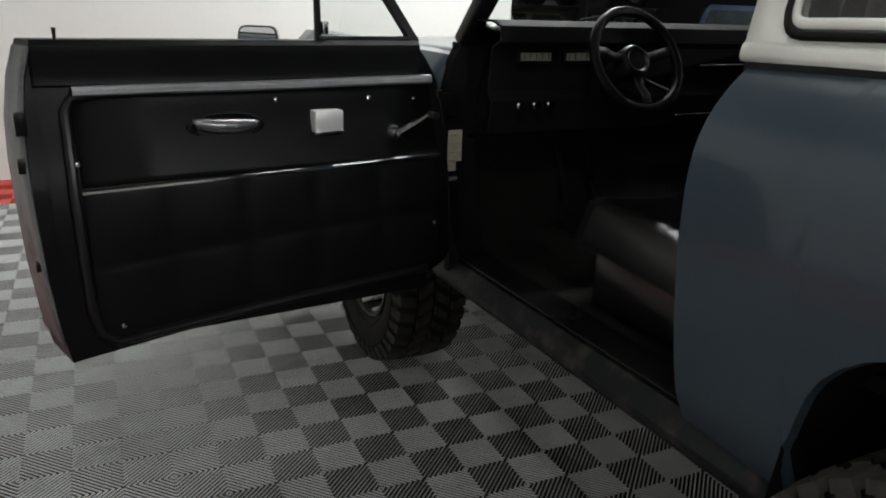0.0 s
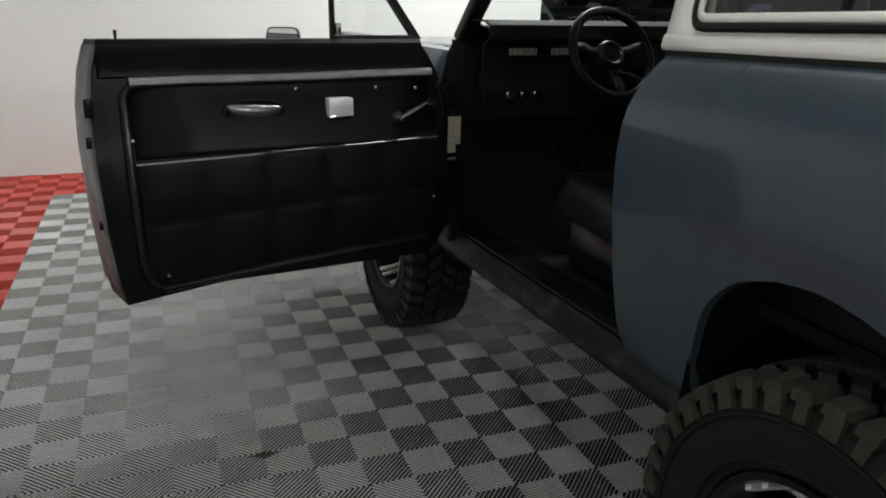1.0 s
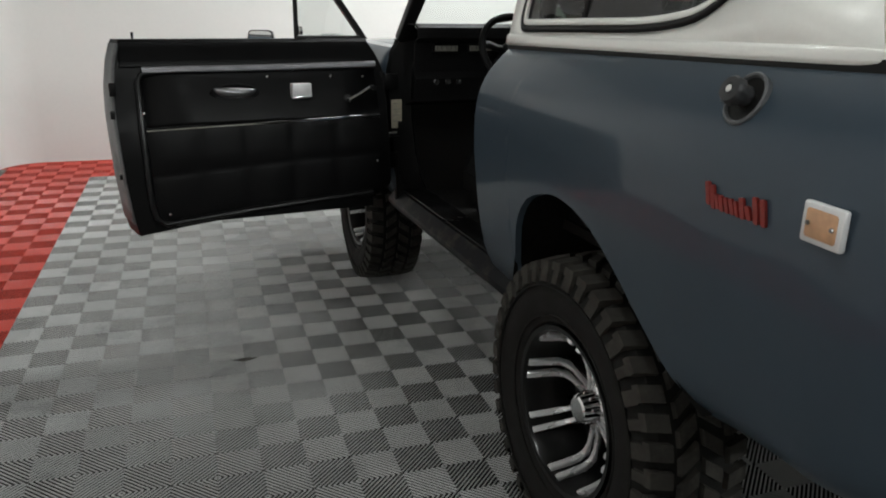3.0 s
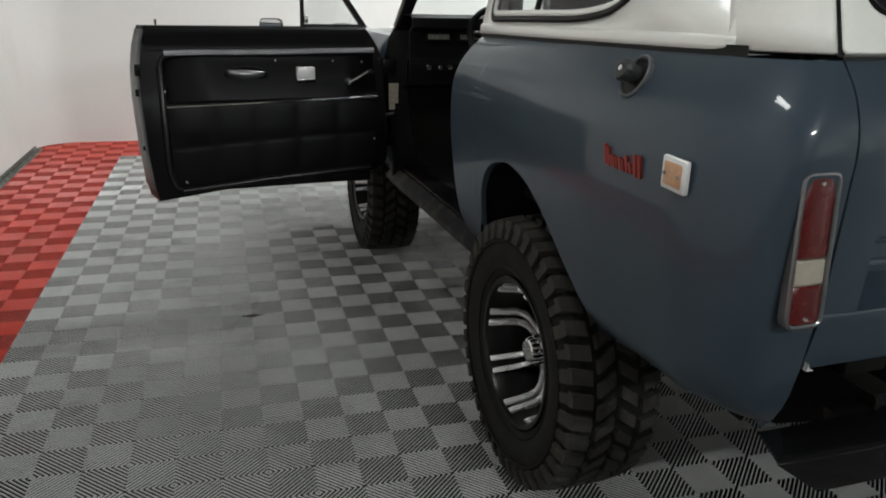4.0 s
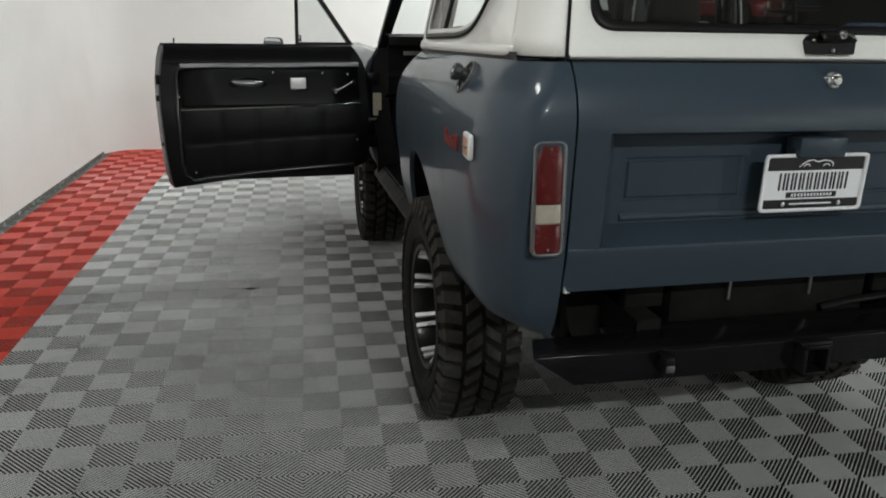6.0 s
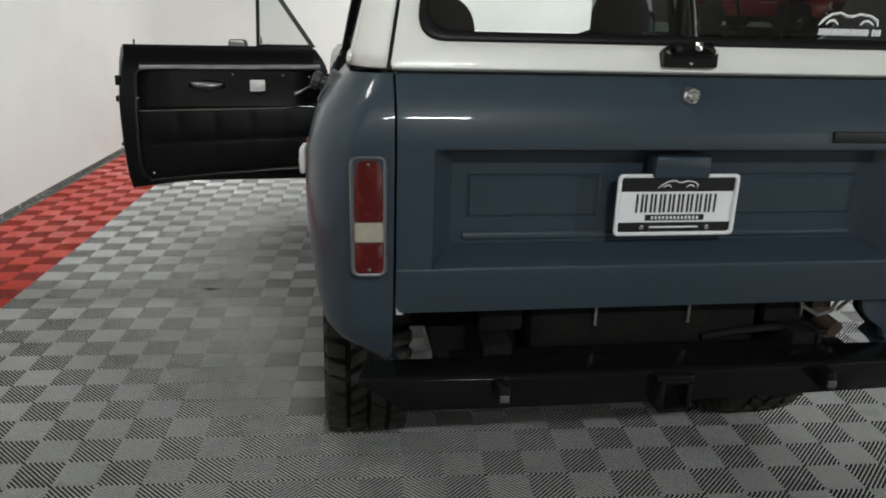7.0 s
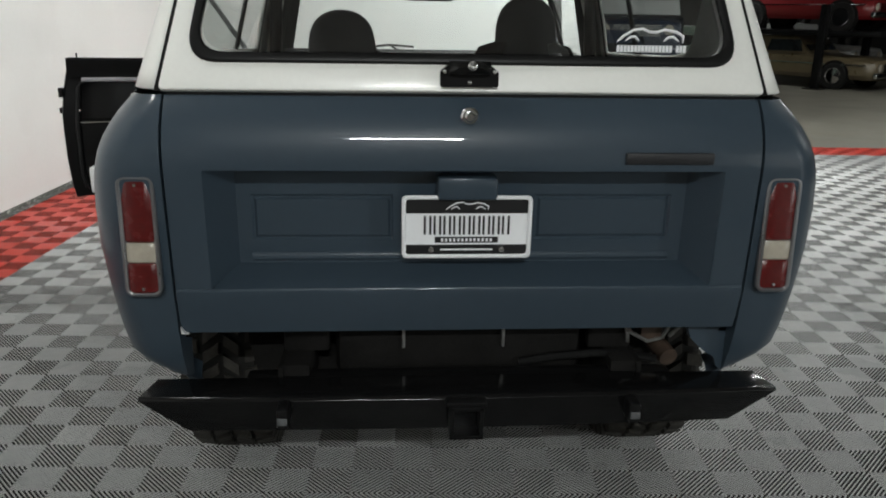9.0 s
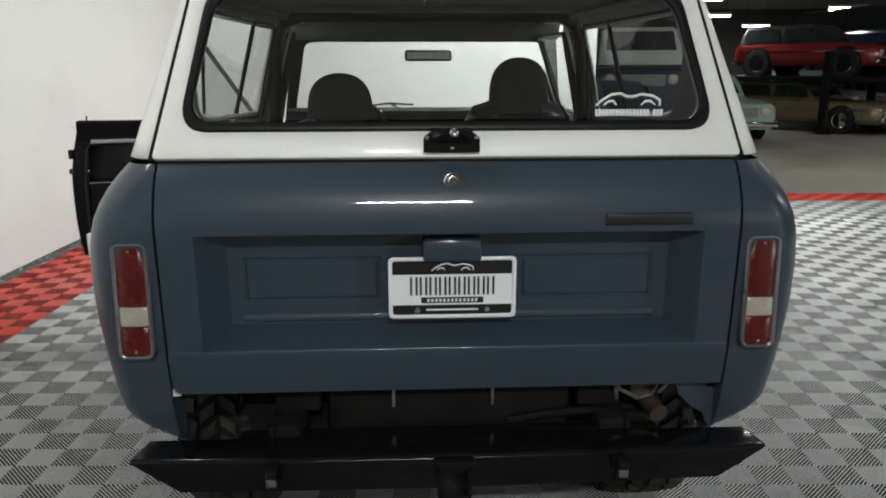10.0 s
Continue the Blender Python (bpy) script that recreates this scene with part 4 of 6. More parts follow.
# lock pin, latch, edge plate
bm = bmesh.new()
tube(bm, [(1.0, -0.01, 1.33), (1.0, -0.01, 1.362)], [0.003, 0.005], 8)
part("lock_pin", bm, HARD, door)
bm = bmesh.new()
rows = []
for z in (0.64, 0.7, 0.8, 0.95, 1.05, 1.15, 1.25, 1.32):
    a = lerp(TIP, z)
    bi, bo = inner_face(z) - 0.022, outer_face(z)
    rows.append([(a - 0.031 + 0.004, bi, z), (a - 0.018, bi + (bo - bi) * 0.3, z), (a - 0.004, bi + (bo - bi) * 0.75, z), (a + 0.003, bo + 0.012, z)])
sheet(bm, rows)
edge_plate = part("edge_plate", bm, WORN_STEEL, door, "scuffed grey door edge", solid=0.003)
for z, h in ((1.155, 0.05), (1.06, 0.03), (0.82, 0.02)):
    bm = bmesh.new()
    a = lerp(TIP, z) - 0.012
    box(bm, a - 0.02, a + 0.004, 0.0, 0.035, z - h / 2, z + h / 2, 0.004)
    part("latch", bm, BLACK, edge_plate)
# door check strap
bm = bmesh.new()
tube(bm, [(0.055, 0.010, 0.924), (0.0, 0.022, 0.928), (-0.06, 0.02, 0.932)], 0.006, 8)
part("check_strap", bm, STEEL, door, "worn steel door check strap")
# hinge edge of the door
bm = bmesh.new()
sheet(bm, [[(0.075 * max(0.0, (z - 1.20) / 0.135) ** 1.5 - 0.003, b, z) for b in (inner_face(z) - 0.018, outer_face(z) + 0.02)] for z in (0.73, 0.9, 1.1, 1.2, 1.24, 1.28, 1.32)])
part("hinge_edge", bm, BLACK, door, "black door hinge edge", solid=0.003)
# vent window
bm = bmesh.new()
tube(bm, [(0.368, -0.02, 1.325), (0.362, -0.045, 1.55), (0.355, -0.075, 1.755)], 0.010, 8)
vent = part("vent_bar", bm, BLACK, door, "black vent window bar")
bm = bmesh.new()
rows = []
for t in (0.0, 0.5, 1.0):
    a, b, z = 0.075 + 0.285 * t, -0.03 - 0.05 * t, 1.335 + 0.42 * t
    rows.append([(a - 0.016, b + 0.012, z), (a + 0.012, b + 0.014, z), (a + 0.014, b - 0.012, z), (a - 0.016, b - 0.014, z), (a - 0.016, b + 0.012, z)])
sheet(bm, rows)
part("vent_frame", bm, BLACK, vent, "slanted black vent window frame")
bm = bmesh.new()
box(bm, 0.09, 0.37, -0.032, -0.008, 1.332, 1.348, 0.004)
part("vent_sill", bm, BLACK, vent)
bm = bmesh.new()
bm.faces.new([bm.verts.new(p) for p in ((0.09, -0.028, 1.345), (0.366, -0.028, 1.345), (0.358, -0.074, 1.745))])
glass = part("vent_glass", bm, GLASS, vent)
glass.visible_shadow = False
bm = bmesh.new()
box(bm, 0.345, 0.36, -0.02, 0.0, 1.352, 1.385, 0.003)
part("vent_catch", bm, CHROME, vent)
# mirror
bm = bmesh.new()
MIRROR_TURN = -28
shape = rounded([(0.425, 1.285), (0.545, 1.285), (0.535, 1.365), (0.435, 1.365)], 0.02)
slab(bm, shape, -0.165, -0.19, lambda a, z, b: (a, b, z))
turn_mirror = pose(0.485, -0.165, 0, 0, 0, MIRROR_TURN) @ pose(-0.485, 0.165, 0)
for v in bm.verts:
    v.co = turn_mirror @ v.co
mirror = part("side_mirror", bm, BLACK, door, "black rectangular side mirror")
bm = bmesh.new()
mid = (0.485, 1.325)
bm.faces.new([bm.verts.new(turn_mirror @ Vector((mid[0] + (a - mid[0]) * 0.93, -0.1635, mid[1] + (z - mid[1]) * 0.9))) for a, z in shape])
part("mirror_face", bm, MIRROR, mirror)
bm = bmesh.new()
tube(bm, [(0.485, -0.175, 1.30), (0.47, -0.14, 1.27), (0.46, -0.11, 1.25)], 0.008, 8)
part("mirror_arm", bm, CHROME, mirror)

# ---- front of the body ----
FENDER = [(2.24, 0.60), (2.46, 0.60), (2.49, 0.70), (2.54, 0.84), (2.62, 0.94), (2.74, 1.005), (2.90, 1.03), (3.08, 1.03), (3.24, 0.99), (3.36, 0.92), (3.44, 0.82), (3.50, 0.72), (3.72, 0.70)]
for side in (-1, 1):
    bm = bmesh.new()
    ys = [2.235, 2.30, 2.38, 2.46, 2.475, 2.49, 2.515, 2.54, 2.58, 2.62, 2.68, 2.74, 2.82, 2.90, 3.0, 3.08, 3.16, 3.24, 3.30, 3.36, 3.40, 3.44, 3.47, 3.50, 3.6, 3.70]
    top = 1.290
    rows = [[(side * half_width(min(zb + (top - zb) * k / 16 + 0.06 * (k / 16) ** 6, 1.40), y), y, zb + (top - zb) * k / 16) for k in range(17)] for y in ys for zb in (lerp(FENDER, y),)]
    rows = [row + [(side * 0.73, row[0][1], 1.292)] for row in rows]
    sheet(bm, rows)
    sheet(bm, [rows[0], [(x - side * 0.09, y + 0.01, z) for x, y, z in rows[0]]])
    part("front_fender", bm, BLUE, suv, "blue-grey front fender", solid=0.006)
    bm = bmesh.new()
    hoop = [(y, lerp(FENDER, y) + 0.01) for y in ys[3:25]]
    sheet(bm, [[(side * 0.79, y, z) for y, z in hoop], [(side * 0.48, y, z) for y, z in hoop], [(side * 0.48, y, 0.55) for y, z in hoop]])
    part("front_wheel_well", bm, UNDER, suv)
bm = bmesh.new()
sheet(bm, [[(0.74 * (-1 + k / 8), y, z + 0.02 * (1 - abs(-1 + k / 8) ** 3)) for k in range(17)] for y, z in ((2.24, 1.288), (2.40, 1.290), (2.9, 1.278), (3.4, 1.26), (3.68, 1.235), (3.72, 1.19))])
part("hood", bm, BLUE, suv, "blue-grey hood", solid=0.012)
bm = bmesh.new()
box(bm, -0.84, 0.84, 3.66, 3.72, 0.72, 1.21, 0.02)
part("front_panel", bm, BLUE, suv)
bm = bmesh.new()
box(bm, -0.80, 0.80, 2.22, 2.25, 0.60, 1.33)
part("bulkhead", bm, UNDER, suv)

# hinge pillars
for side in (-1, 1):
    bm = bmesh.new()
    rows = [[(side * (half_width(min(z, 1.38), 2.2) - 0.02), 2.235, z), (side * (half_width(min(z, 1.38), 2.2) - 0.035), 2.215, z), (side * (half_width(min(z, 1.38), 2.2) - 0.115), 2.205, z), (side * (half_width(min(z, 1.38), 2.2) - 0.13), 2.20, z), (side * (half_width(min(z, 1.38), 2.2) - 0.15), 2.24, z)] for z in (0.60, 0.7, 0.85, 1.0, 1.1, 1.2, 1.28, 1.33)]
    sheet(bm, rows)
    pillar = part("hinge_pillar", bm, BLACK, suv, "black door hinge pillar")
    if side < 0:
        bm = bmesh.new()
        box(bm, -0.830, -0.800, 2.198, 2.201, 0.945, 1.072, 0.0)
        box(bm, -0.7995, -0.782, 2.198, 2.201, 0.975, 1.072, 0.0)
        label = part("sticker", bm, LABEL, pillar, "yellowed paper sticker")
        for k in range(4):
            bm = bmesh.new()
            z = 1.055 - 0.026 * k
            box(bm, -0.824, -0.824 + (0.034 if k % 3 else 0.026), 2.1968, 2.1978, z - 0.0012, z + 0.0012)
            part("print_line", bm, STEEL, label)
        for z in (1.15, 0.80):
            bm = bmesh.new()
            tube(bm, [(-0.878, 2.185, z - 0.045), (-0.878, 2.185, z + 0.045)], 0.014, 10)
            box(bm, -0.88, -0.80, 2.19, 2.205, z - 0.035, z + 0.035, 0.003)
            part("hinge", bm, BLACK, pillar, "black steel door hinge")
        bm = bmesh.new()
        tube(bm, [(-0.80, 2.19, 0.912), (-0.845, 2.165, 0.915), (-0.87, 2.15, 0.912), (-0.885, 2.14, 0.905)], 0.007, 6)
        part("check_strap", bm, CHROME, pillar, "bright metal door check strap")

# right-hand door, closed
bm = bmesh.new()
rows = [[(half_width(z, y), y, z) for z in (0.62, 0.7, 0.8, 0.95, 1.1, 1.2, 1.28, 1.34, 1.395)] for y in (1.19, 1.5, 1.9, 2.225)]
sheet(bm, rows)
closed = part("door", bm, BLUE, suv, "closed blue-grey passenger door", solid=0.012)
bm = bmesh.new()
sheet(bm, [[(0.75, y, z) for z in (0.64, 0.9, 1.1, 1.30, 1.385)] for y in (1.2, 1.7, 2.2)])
part("trim_panel", bm, VINYL, closed, "black vinyl door panel", solid=0.02)
bm = bmesh.new()
tube(bm, [(0.74, 1.92, 1.39), (0.61, 1.92, 1.77)], 0.012, 8)
tube(bm, [(0.745, 1.2, 1.40), (0.745, 2.22, 1.40)], 0.012, 8)
tube(bm, [(0.61, 1.19, 1.77), (0.61, 1.93, 1.77)], 0.012, 8)
part("window_frame", bm, BLACK, closed, "black side window frame")
bm = bmesh.new()
bm.faces.new([bm.verts.new(p) for p in ((0.742, 1.2, 1.405), (0.742, 2.2, 1.405), (0.612, 1.94, 1.77), (0.612, 1.2, 1.77))])
glass = part("window_glass", bm, GLASS, closed)
glass.visible_shadow = False

# windshield frame
W_OUT = rounded([(-0.80, 0.0), (0.80, 0.0), (0.70, 1.0), (-0.70, 1.0)], 0.03)
W_IN = rounded([(-0.735, 0.10), (0.735, 0.10), (0.635, 0.905), (-0.635, 0.905)], 0.07)


def screen(x, t, d=0.0):
    return (x, 2.235 - 0.285 * t + d, 1.325 + 0.485 * t + 0.4 * d)


bm = bmesh.new()
ring(bm, [screen(*p) for p in W_OUT], [screen(*p) for p in W_IN])
frame_ob = part("windshield_frame", bm, BLACK, suv, "black windshield frame", solid=0.045, bevel=0.008)
bm = bmesh.new()
bm.faces.new([bm.verts.new(screen(x, t, 0.01)) for x, t in W_IN])
glass = part("windshield_glass", bm, GLASS, frame_ob)
glass.visible_shadow = False
bm = bmesh.new()
tube(bm, [screen(-0.35, 0.13, 0.035), screen(-0.20, 0.165, 0.04), screen(-0.06, 0.15, 0.035)], 0.006, 6)
tube(bm, [screen(-0.06, -0.01, 0.05), screen(-0.20, 0.165, 0.045)], 0.006, 6)
part("wiper", bm, BLACK, frame_ob, "black windshield wiper")
bm = bmesh.new()
box(bm, 0.0, 0.0 + 0.255, 1.975, 2.01, 1.655, 1.715, 0.017, pose(-0.108, 0, 0))
rear_mirror = part("rearview_mirror", bm, HARD, frame_ob, "black rearview mirror")
bm = bmesh.new()
box(bm, -0.096, 0.136, 1.972, 1.9745, 1.666, 1.704)
part("mirror_face", bm, MIRROR, rear_mirror)
bm = bmesh.new()
tube(bm, [(0.02, 2.0, 1.69), (0.02, 2.05, 1.70)], 0.007, 6)
part("mirror_stem", bm, CHROME, rear_mirror)

# ---- cabin ----
bm = bmesh.new()
prof = [(2.22, 1.395), (2.08, 1.398), (2.035, 1.385), (2.03, 1.345), (2.075, 1.325), (2.085, 1.20), (2.06, 1.175), (2.08, 1.08), (2.20, 1.05)]
sheet(bm, [[(x, y, z) for y, z in prof] for x in (-0.765, -0.76, -0.4, 0.0, 0.4, 0.76, 0.765)])
dash = part("dashboard", bm, DASH, suv, "black padded dashboard", solid=0.006)
for x0 in (-0.685, -0.525):
    bm = bmesh.new()
    box(bm, x0, x0 + 0.115, 2.055, 2.078, 1.281, 1.320, 0.004)
    g = part("gauge", bm, HARD, dash)
    bm = bmesh.new()
    box(bm, x0 + 0.006, x0 + 0.109, 2.0515, 2.0545, 1.290, 1.312, 0.0)
    part("gauge_face", bm, GAUGE, g, "pale gauge strip")
    for k in range(5):
        bm = bmesh.new()
        box(bm, x0 + 0.0145 + 0.021 * k, x0 + 0.016 + 0.021 * k, 2.0495, 2.051, 1.296, 1.312)
        part("gauge_mark", bm, HARD, g)
for x in (-0.676, -0.622, -0.572):
    bm = bmesh.new()
    turned(bm, [(0.0, 0.011), (-0.02, 0.015), (-0.026, 0.012), (-0.026, 0.0)], (x, 2.06, 1.162), "y", 12)
    part("knob", bm, CHROME, dash, "chrome dash knob")
for z, x0, x1 in ((1.113, -0.06, 0.5), (1.272, 0.02, 0.55)):
    bm = bmesh.new()
    box(bm, x0, x1, 2.052, 2.064, z - 0.004, z + 0.004, 0.001)
    part("dash_strip", bm, CHROME, dash, "thin bright dash strip")
# steering wheel
sw = pose(-0.370, 1.915, 1.303, 62, 0, 0)
bm = bmesh.new()
tube(bm, [sw @ Vector((0.150 * math.cos(a), 0.150 * math.sin(a), 0)) for a in (2 * math.pi * k / 48 for k in range(48))], 0.015, 10, True)
steering = part("steering_wheel", bm, VINYL, suv, "black three-spoke steering wheel")
for ang in (90 + 180, 10, 170):
    bm = bmesh.new()
    c, s = math.cos(radians(ang)), math.sin(radians(ang))
    rows = [[sw @ Vector((c * r - s * w, s * r + c * w, 0.012 - 0.012 * r / 0.15 - 0.02 * (r < 0.1))) for w in (-0.016, 0.016)] for r in (0.03, 0.075, 0.11, 0.146)]
    sheet(bm, rows)
    part("spoke", bm, HARD, steering, solid=0.008)
bm = bmesh.new()
turned(bm, [(-0.05, 0.05), (-0.005, 0.05), (0.004, 0.044), (0.006, 0.036), (0.002, 0.03), (0.004, 0.0)], (0, 0, 0), "z", 24)
for v in bm.verts:
    v.co = sw @ v.co
part("hub", bm, RIM_BLACK, steering, "glossy black hub button")
bm = bmesh.new()
tube(bm, [sw @ Vector((0, 0, -0.03)), sw @ Vector((0, 0, -0.28))], 0.035, 14)
part("column", bm, HARD, steering)
bm = bmesh.new()
tube(bm, [sw @ Vector((0.02, -0.02, -0.06)), sw @ Vector((0.17, -0.09, -0.05))], 0.006, 6)
part("turn_lever", bm, CHROME, steering)
for x in (-0.42, -0.30):
    bm = bmesh.new()
    box(bm, x - 0.035, x + 0.035, 2.10, 2.12, 0.78, 0.83, 0.008)
    tube(bm, [(x, 2.12, 0.82), (x, 2.2, 1.0)], 0.008, 6)
    part("pedal", bm, BLACK, suv, "black pedal")


def seat(x, y, head, wide=0.138, tall=0.58):
    def pad(fn, name, parent, label=""):
        bm = bmesh.new()
        fn(bm)
        return part(name, bm, SEAT_VINYL if name != "headrest" else CLOTH, parent, label, sharp=60)

    def cushion(bm):
        rows = []
        for i in range(17):
            u = -1 + i / 8
            row = []
            for k in range(15):
                v = k / 14
                edge = (1 - abs(u) ** 6) ** 0.5
                z = 0.835 + 0.15 * edge * min(1, (v * (1 - v) * 14)) ** 0.35 - 0.03 * (1 - v) - 0.045 * (1 - u * u) * edge
                row.append((x + 0.265 * u, y + 0.06 + 0.54 * v, z))
            rows.append(row)
        sheet(bm, rows)
        box(bm, x - 0.23, x + 0.23, y + 0.08, y + 0.52, 0.66, 0.86, 0.02)

    def back(bm):
        rows = []
        for i in range(17):
            a = 2 * math.pi * i / 16
            row = []
            for k in range(13):
                v = k / 12
                w = 0.25 * (1 - 0.12 * v ** 3)
                d = 0.075 * (1 - 0.3 * v)
                squash = min(1.0, (1 - v) * 9 + 0.02) ** 0.5
                row.append((x + w * squash * np.sign(math.cos(a)) * abs(math.cos(a)) ** 0.5, y - 0.10 * v + d * math.sin(a), 0.86 + tall * v))
            rows.append(row)
        sheet(bm, rows)

    def headrest(bm):
        rows = []
        for i in range(21):
            a = 2 * math.pi * i / 20
            row = []
            for k in range(13):
                v = math.sin(math.pi / 2 * k / 12)
                w = wide * (1 - v ** 4.2) ** 0.5 + 0.001
                row.append((x + w * np.sign(math.cos(a)) * abs(math.cos(a)) ** 0.75, y - 0.10 + 0.055 * math.sin(a) * (1 - v ** 4) ** 0.5, head - 0.235 + 0.235 * v))
            rows.append(row)
        sheet(bm, rows)

    body = pad(cushion, "seat", suv, "black vinyl bucket seat with a rounded headrest")
    pad(back, "backrest", body)
    pad(headrest, "headrest", body, "black rounded headrest")
    for s in (-0.05, 0.05):
        bm = bmesh.new()
        tube(bm, [(x + s, y - 0.10, 1.38), (x + s, y - 0.10, head - 0.17)], 0.007, 6)
        part("headrest_post", bm, CHROME, body)
    for k in range(4):
        bm = bmesh.new()
        tube(bm, [(x - 0.12 + 0.08 * k, y - 0.135, 1.415), (x - 0.09 + 0.08 * k, y - 0.14, 1.418)], 0.004, 6)
        part("seat_stud", bm, CHROME, body)
    bm = bmesh.new()
    tube(bm, [(x - 0.26, y + 0.12, 0.84), (x - 0.28, y + 0.05, 0.86)], [0.018, 0.014], 10)
    part("recline_knob", bm, HARD, body)
    return body


seat(-0.390, 1.20, 1.602, 0.140)
seat(0.385, 1.20, 1.666, 0.130, 0.655)
# dome lamp
bm = bmesh.new()
turned(bm, [(0.0, 0.05), (-0.012, 0.048), (-0.022, 0.035), (-0.026, 0.0)], (0.0, 0.25, 1.838), "z", 20)
part("dome_lamp", bm, WHITE_LENS, suv, "small round dome lamp")
# roll hoop
bm = bmesh.new()
hoop = [(-0.665, 1.10, 0.66), (-0.665, 1.10, 1.45), (-0.65, 1.10, 1.72), (-0.63, 1.10, 1.80), (-0.54, 1.10, 1.835), (0.54, 1.10, 1.835), (0.63, 1.10, 1.80), (0.65, 1.10, 1.72), (0.665, 1.10, 1.45), (0.665, 1.10, 0.66)]
tube(bm, hoop, 0.026, 12)
part("roll_bar", bm, VINYL, suv, "black padded roll bar")
# padded header over the windshield
bm = bmesh.new()
sheet(bm, [[(x, y, z) for x in (-0.70, -0.3, 0.0, 0.3, 0.70)] for y, z in ((1.975, 1.772), (1.90, 1.768), (1.86, 1.785), (1.82, 1.850))])
part("header_pad", bm, HEADER, suv, "dark grey padded header", solid=0.01)
# belts on the door posts
for side in (-1, 1):
    bm = bmesh.new()
    sheet(bm, [[(side * (0.66 - 0.20 * (z - 1.41)) + dx, 1.13, z) for z in (0.9, 1.3, 1.6, 1.77)] for dx in (-0.02, 0.02)])
    part("seat_belt", bm, CLOTH, suv, "black seat belt", solid=0.003)

# ---- tail of the vehicle ----
# number plate and its lamp
bm = bmesh.new()
box(bm, -0.072, 0.072, -0.458, -0.395, 1.163, 1.218, 0.008)
part("plate_lamp", bm, BLUE, tailgate, "blue-grey number plate lamp housing")
PLATE_AT = pose(0.001, -0.431, 1.093, 1)


def plate_box(bm, x0, x1, z0, z1, d0, d1, edge=0.0):
    return box(bm, x0, x1, -d1, -d0, z0, z1, edge, PLATE_AT)


bm = bmesh.new()
slab(bm, rounded([(-0.152, -0.074), (0.152, -0.074), (0.152, 0.074), (-0.152, 0.074)], 0.012), -0.003, 0.002, lambda u, v, d: PLATE_AT @ Vector((u, d, v)))
plate = part("number_plate", bm, PLATE_WHITE, tailgate, "white and black dealer plate in a white frame")
bm = bmesh.new()
fo, fi = rounded([(-0.159, -0.079), (0.159, -0.079), (0.159, 0.079), (-0.159, 0.079)], 0.014), rounded([(-0.149, -0.070), (0.149, -0.070), (0.149, 0.070), (-0.149, 0.070)], 0.008)
ring(bm, [PLATE_AT @ Vector((u, -0.007, v)) for u, v in fo], [PLATE_AT @ Vector((u, -0.007, v)) for u, v in fi])
part("plate_frame", bm, PLATE_WHITE, plate, "white plate frame", solid=0.007)
for z0, z1 in ((0.034, 0.071), (-0.071, -0.046)):
    bm = bmesh.new()
    plate_box(bm, -0.149, 0.149, z0, z1, 0.0032, 0.0048)
    part("plate_band", bm, PLATE_BLACK, plate, "black band")
for k in range(9):
    bm = bmesh.new()
    x = -0.096 + 0.0240 * k
    for d in (-0.0068, 0.0068):
        plate_box(bm, x + d - 0.0026, x + d + 0.0026, -0.020, 0.027, 0.0032, 0.0048)
    part("plate_bar", bm, PLATE_BLACK, plate)
bm = bmesh.new()
plate_box(bm, -0.078, 0.078, -0.041, -0.026, 0.0032, 0.0046)
part("plate_ribbon", bm, PLATE_BLACK, plate)
for k in range(13):
    bm = bmesh.new()
    x = -0.060 + 0.010 * k
    plate_box(bm, x - 0.0028, x + 0.0028, -0.0375, -0.0295, 0.0048, 0.0056)
    part("plate_bar", bm, PLATE_WHITE, plate)
bm = bmesh.new()
plate_box(bm, -0.065, 0.065, -0.060, -0.056, 0.005, 0.0058)
part("plate_bar", bm, PLATE_WHITE, plate)
for x in (-0.087, 0.087):
    bm = bmesh.new()
    turned(bm, [(0.0, 0.0075), (-0.004, 0.007), (-0.005, 0.0)], (0, 0, 0), "y", 12)
    for v in bm.verts:
        v.co = PLATE_AT @ (v.co + Vector((x, -0.005, -0.058)))
    part("plate_screw", bm, CHROME, plate)


def swoosh(place, scale, r, parent, material, label):
    """A plain long curve over two small arcs."""
    lines = ([(-1.0, -0.25), (-0.8, 0.05), (-0.5, 0.35), (-0.2, 0.42), (0.0, 0.25), (0.2, 0.25), (0.45, 0.38), (0.8, 0.28), (1.0, 0.05), (0.98, -0.25)], [(-0.75, -0.2), (-0.6, 0.0), (-0.45, 0.02), (-0.35, -0.2)], [(0.4, -0.2), (0.55, 0.0), (0.7, 0.02), (0.85, -0.2)])
    for line in lines:
        bm = bmesh.new()
        tube(bm, [place(u * scale, v * scale * 0.55) for u, v in line], [r * (0.5 if k in (0, len(line) - 1) else 1.0) for k in range(len(line))], 6)
        part("emblem_line", bm, material, parent, label)


swoosh(lambda u, v: PLATE_AT @ Vector((u, -0.005, 0.050 + v)), 0.052, 0.0018, plate, PLATE_WHITE, "")
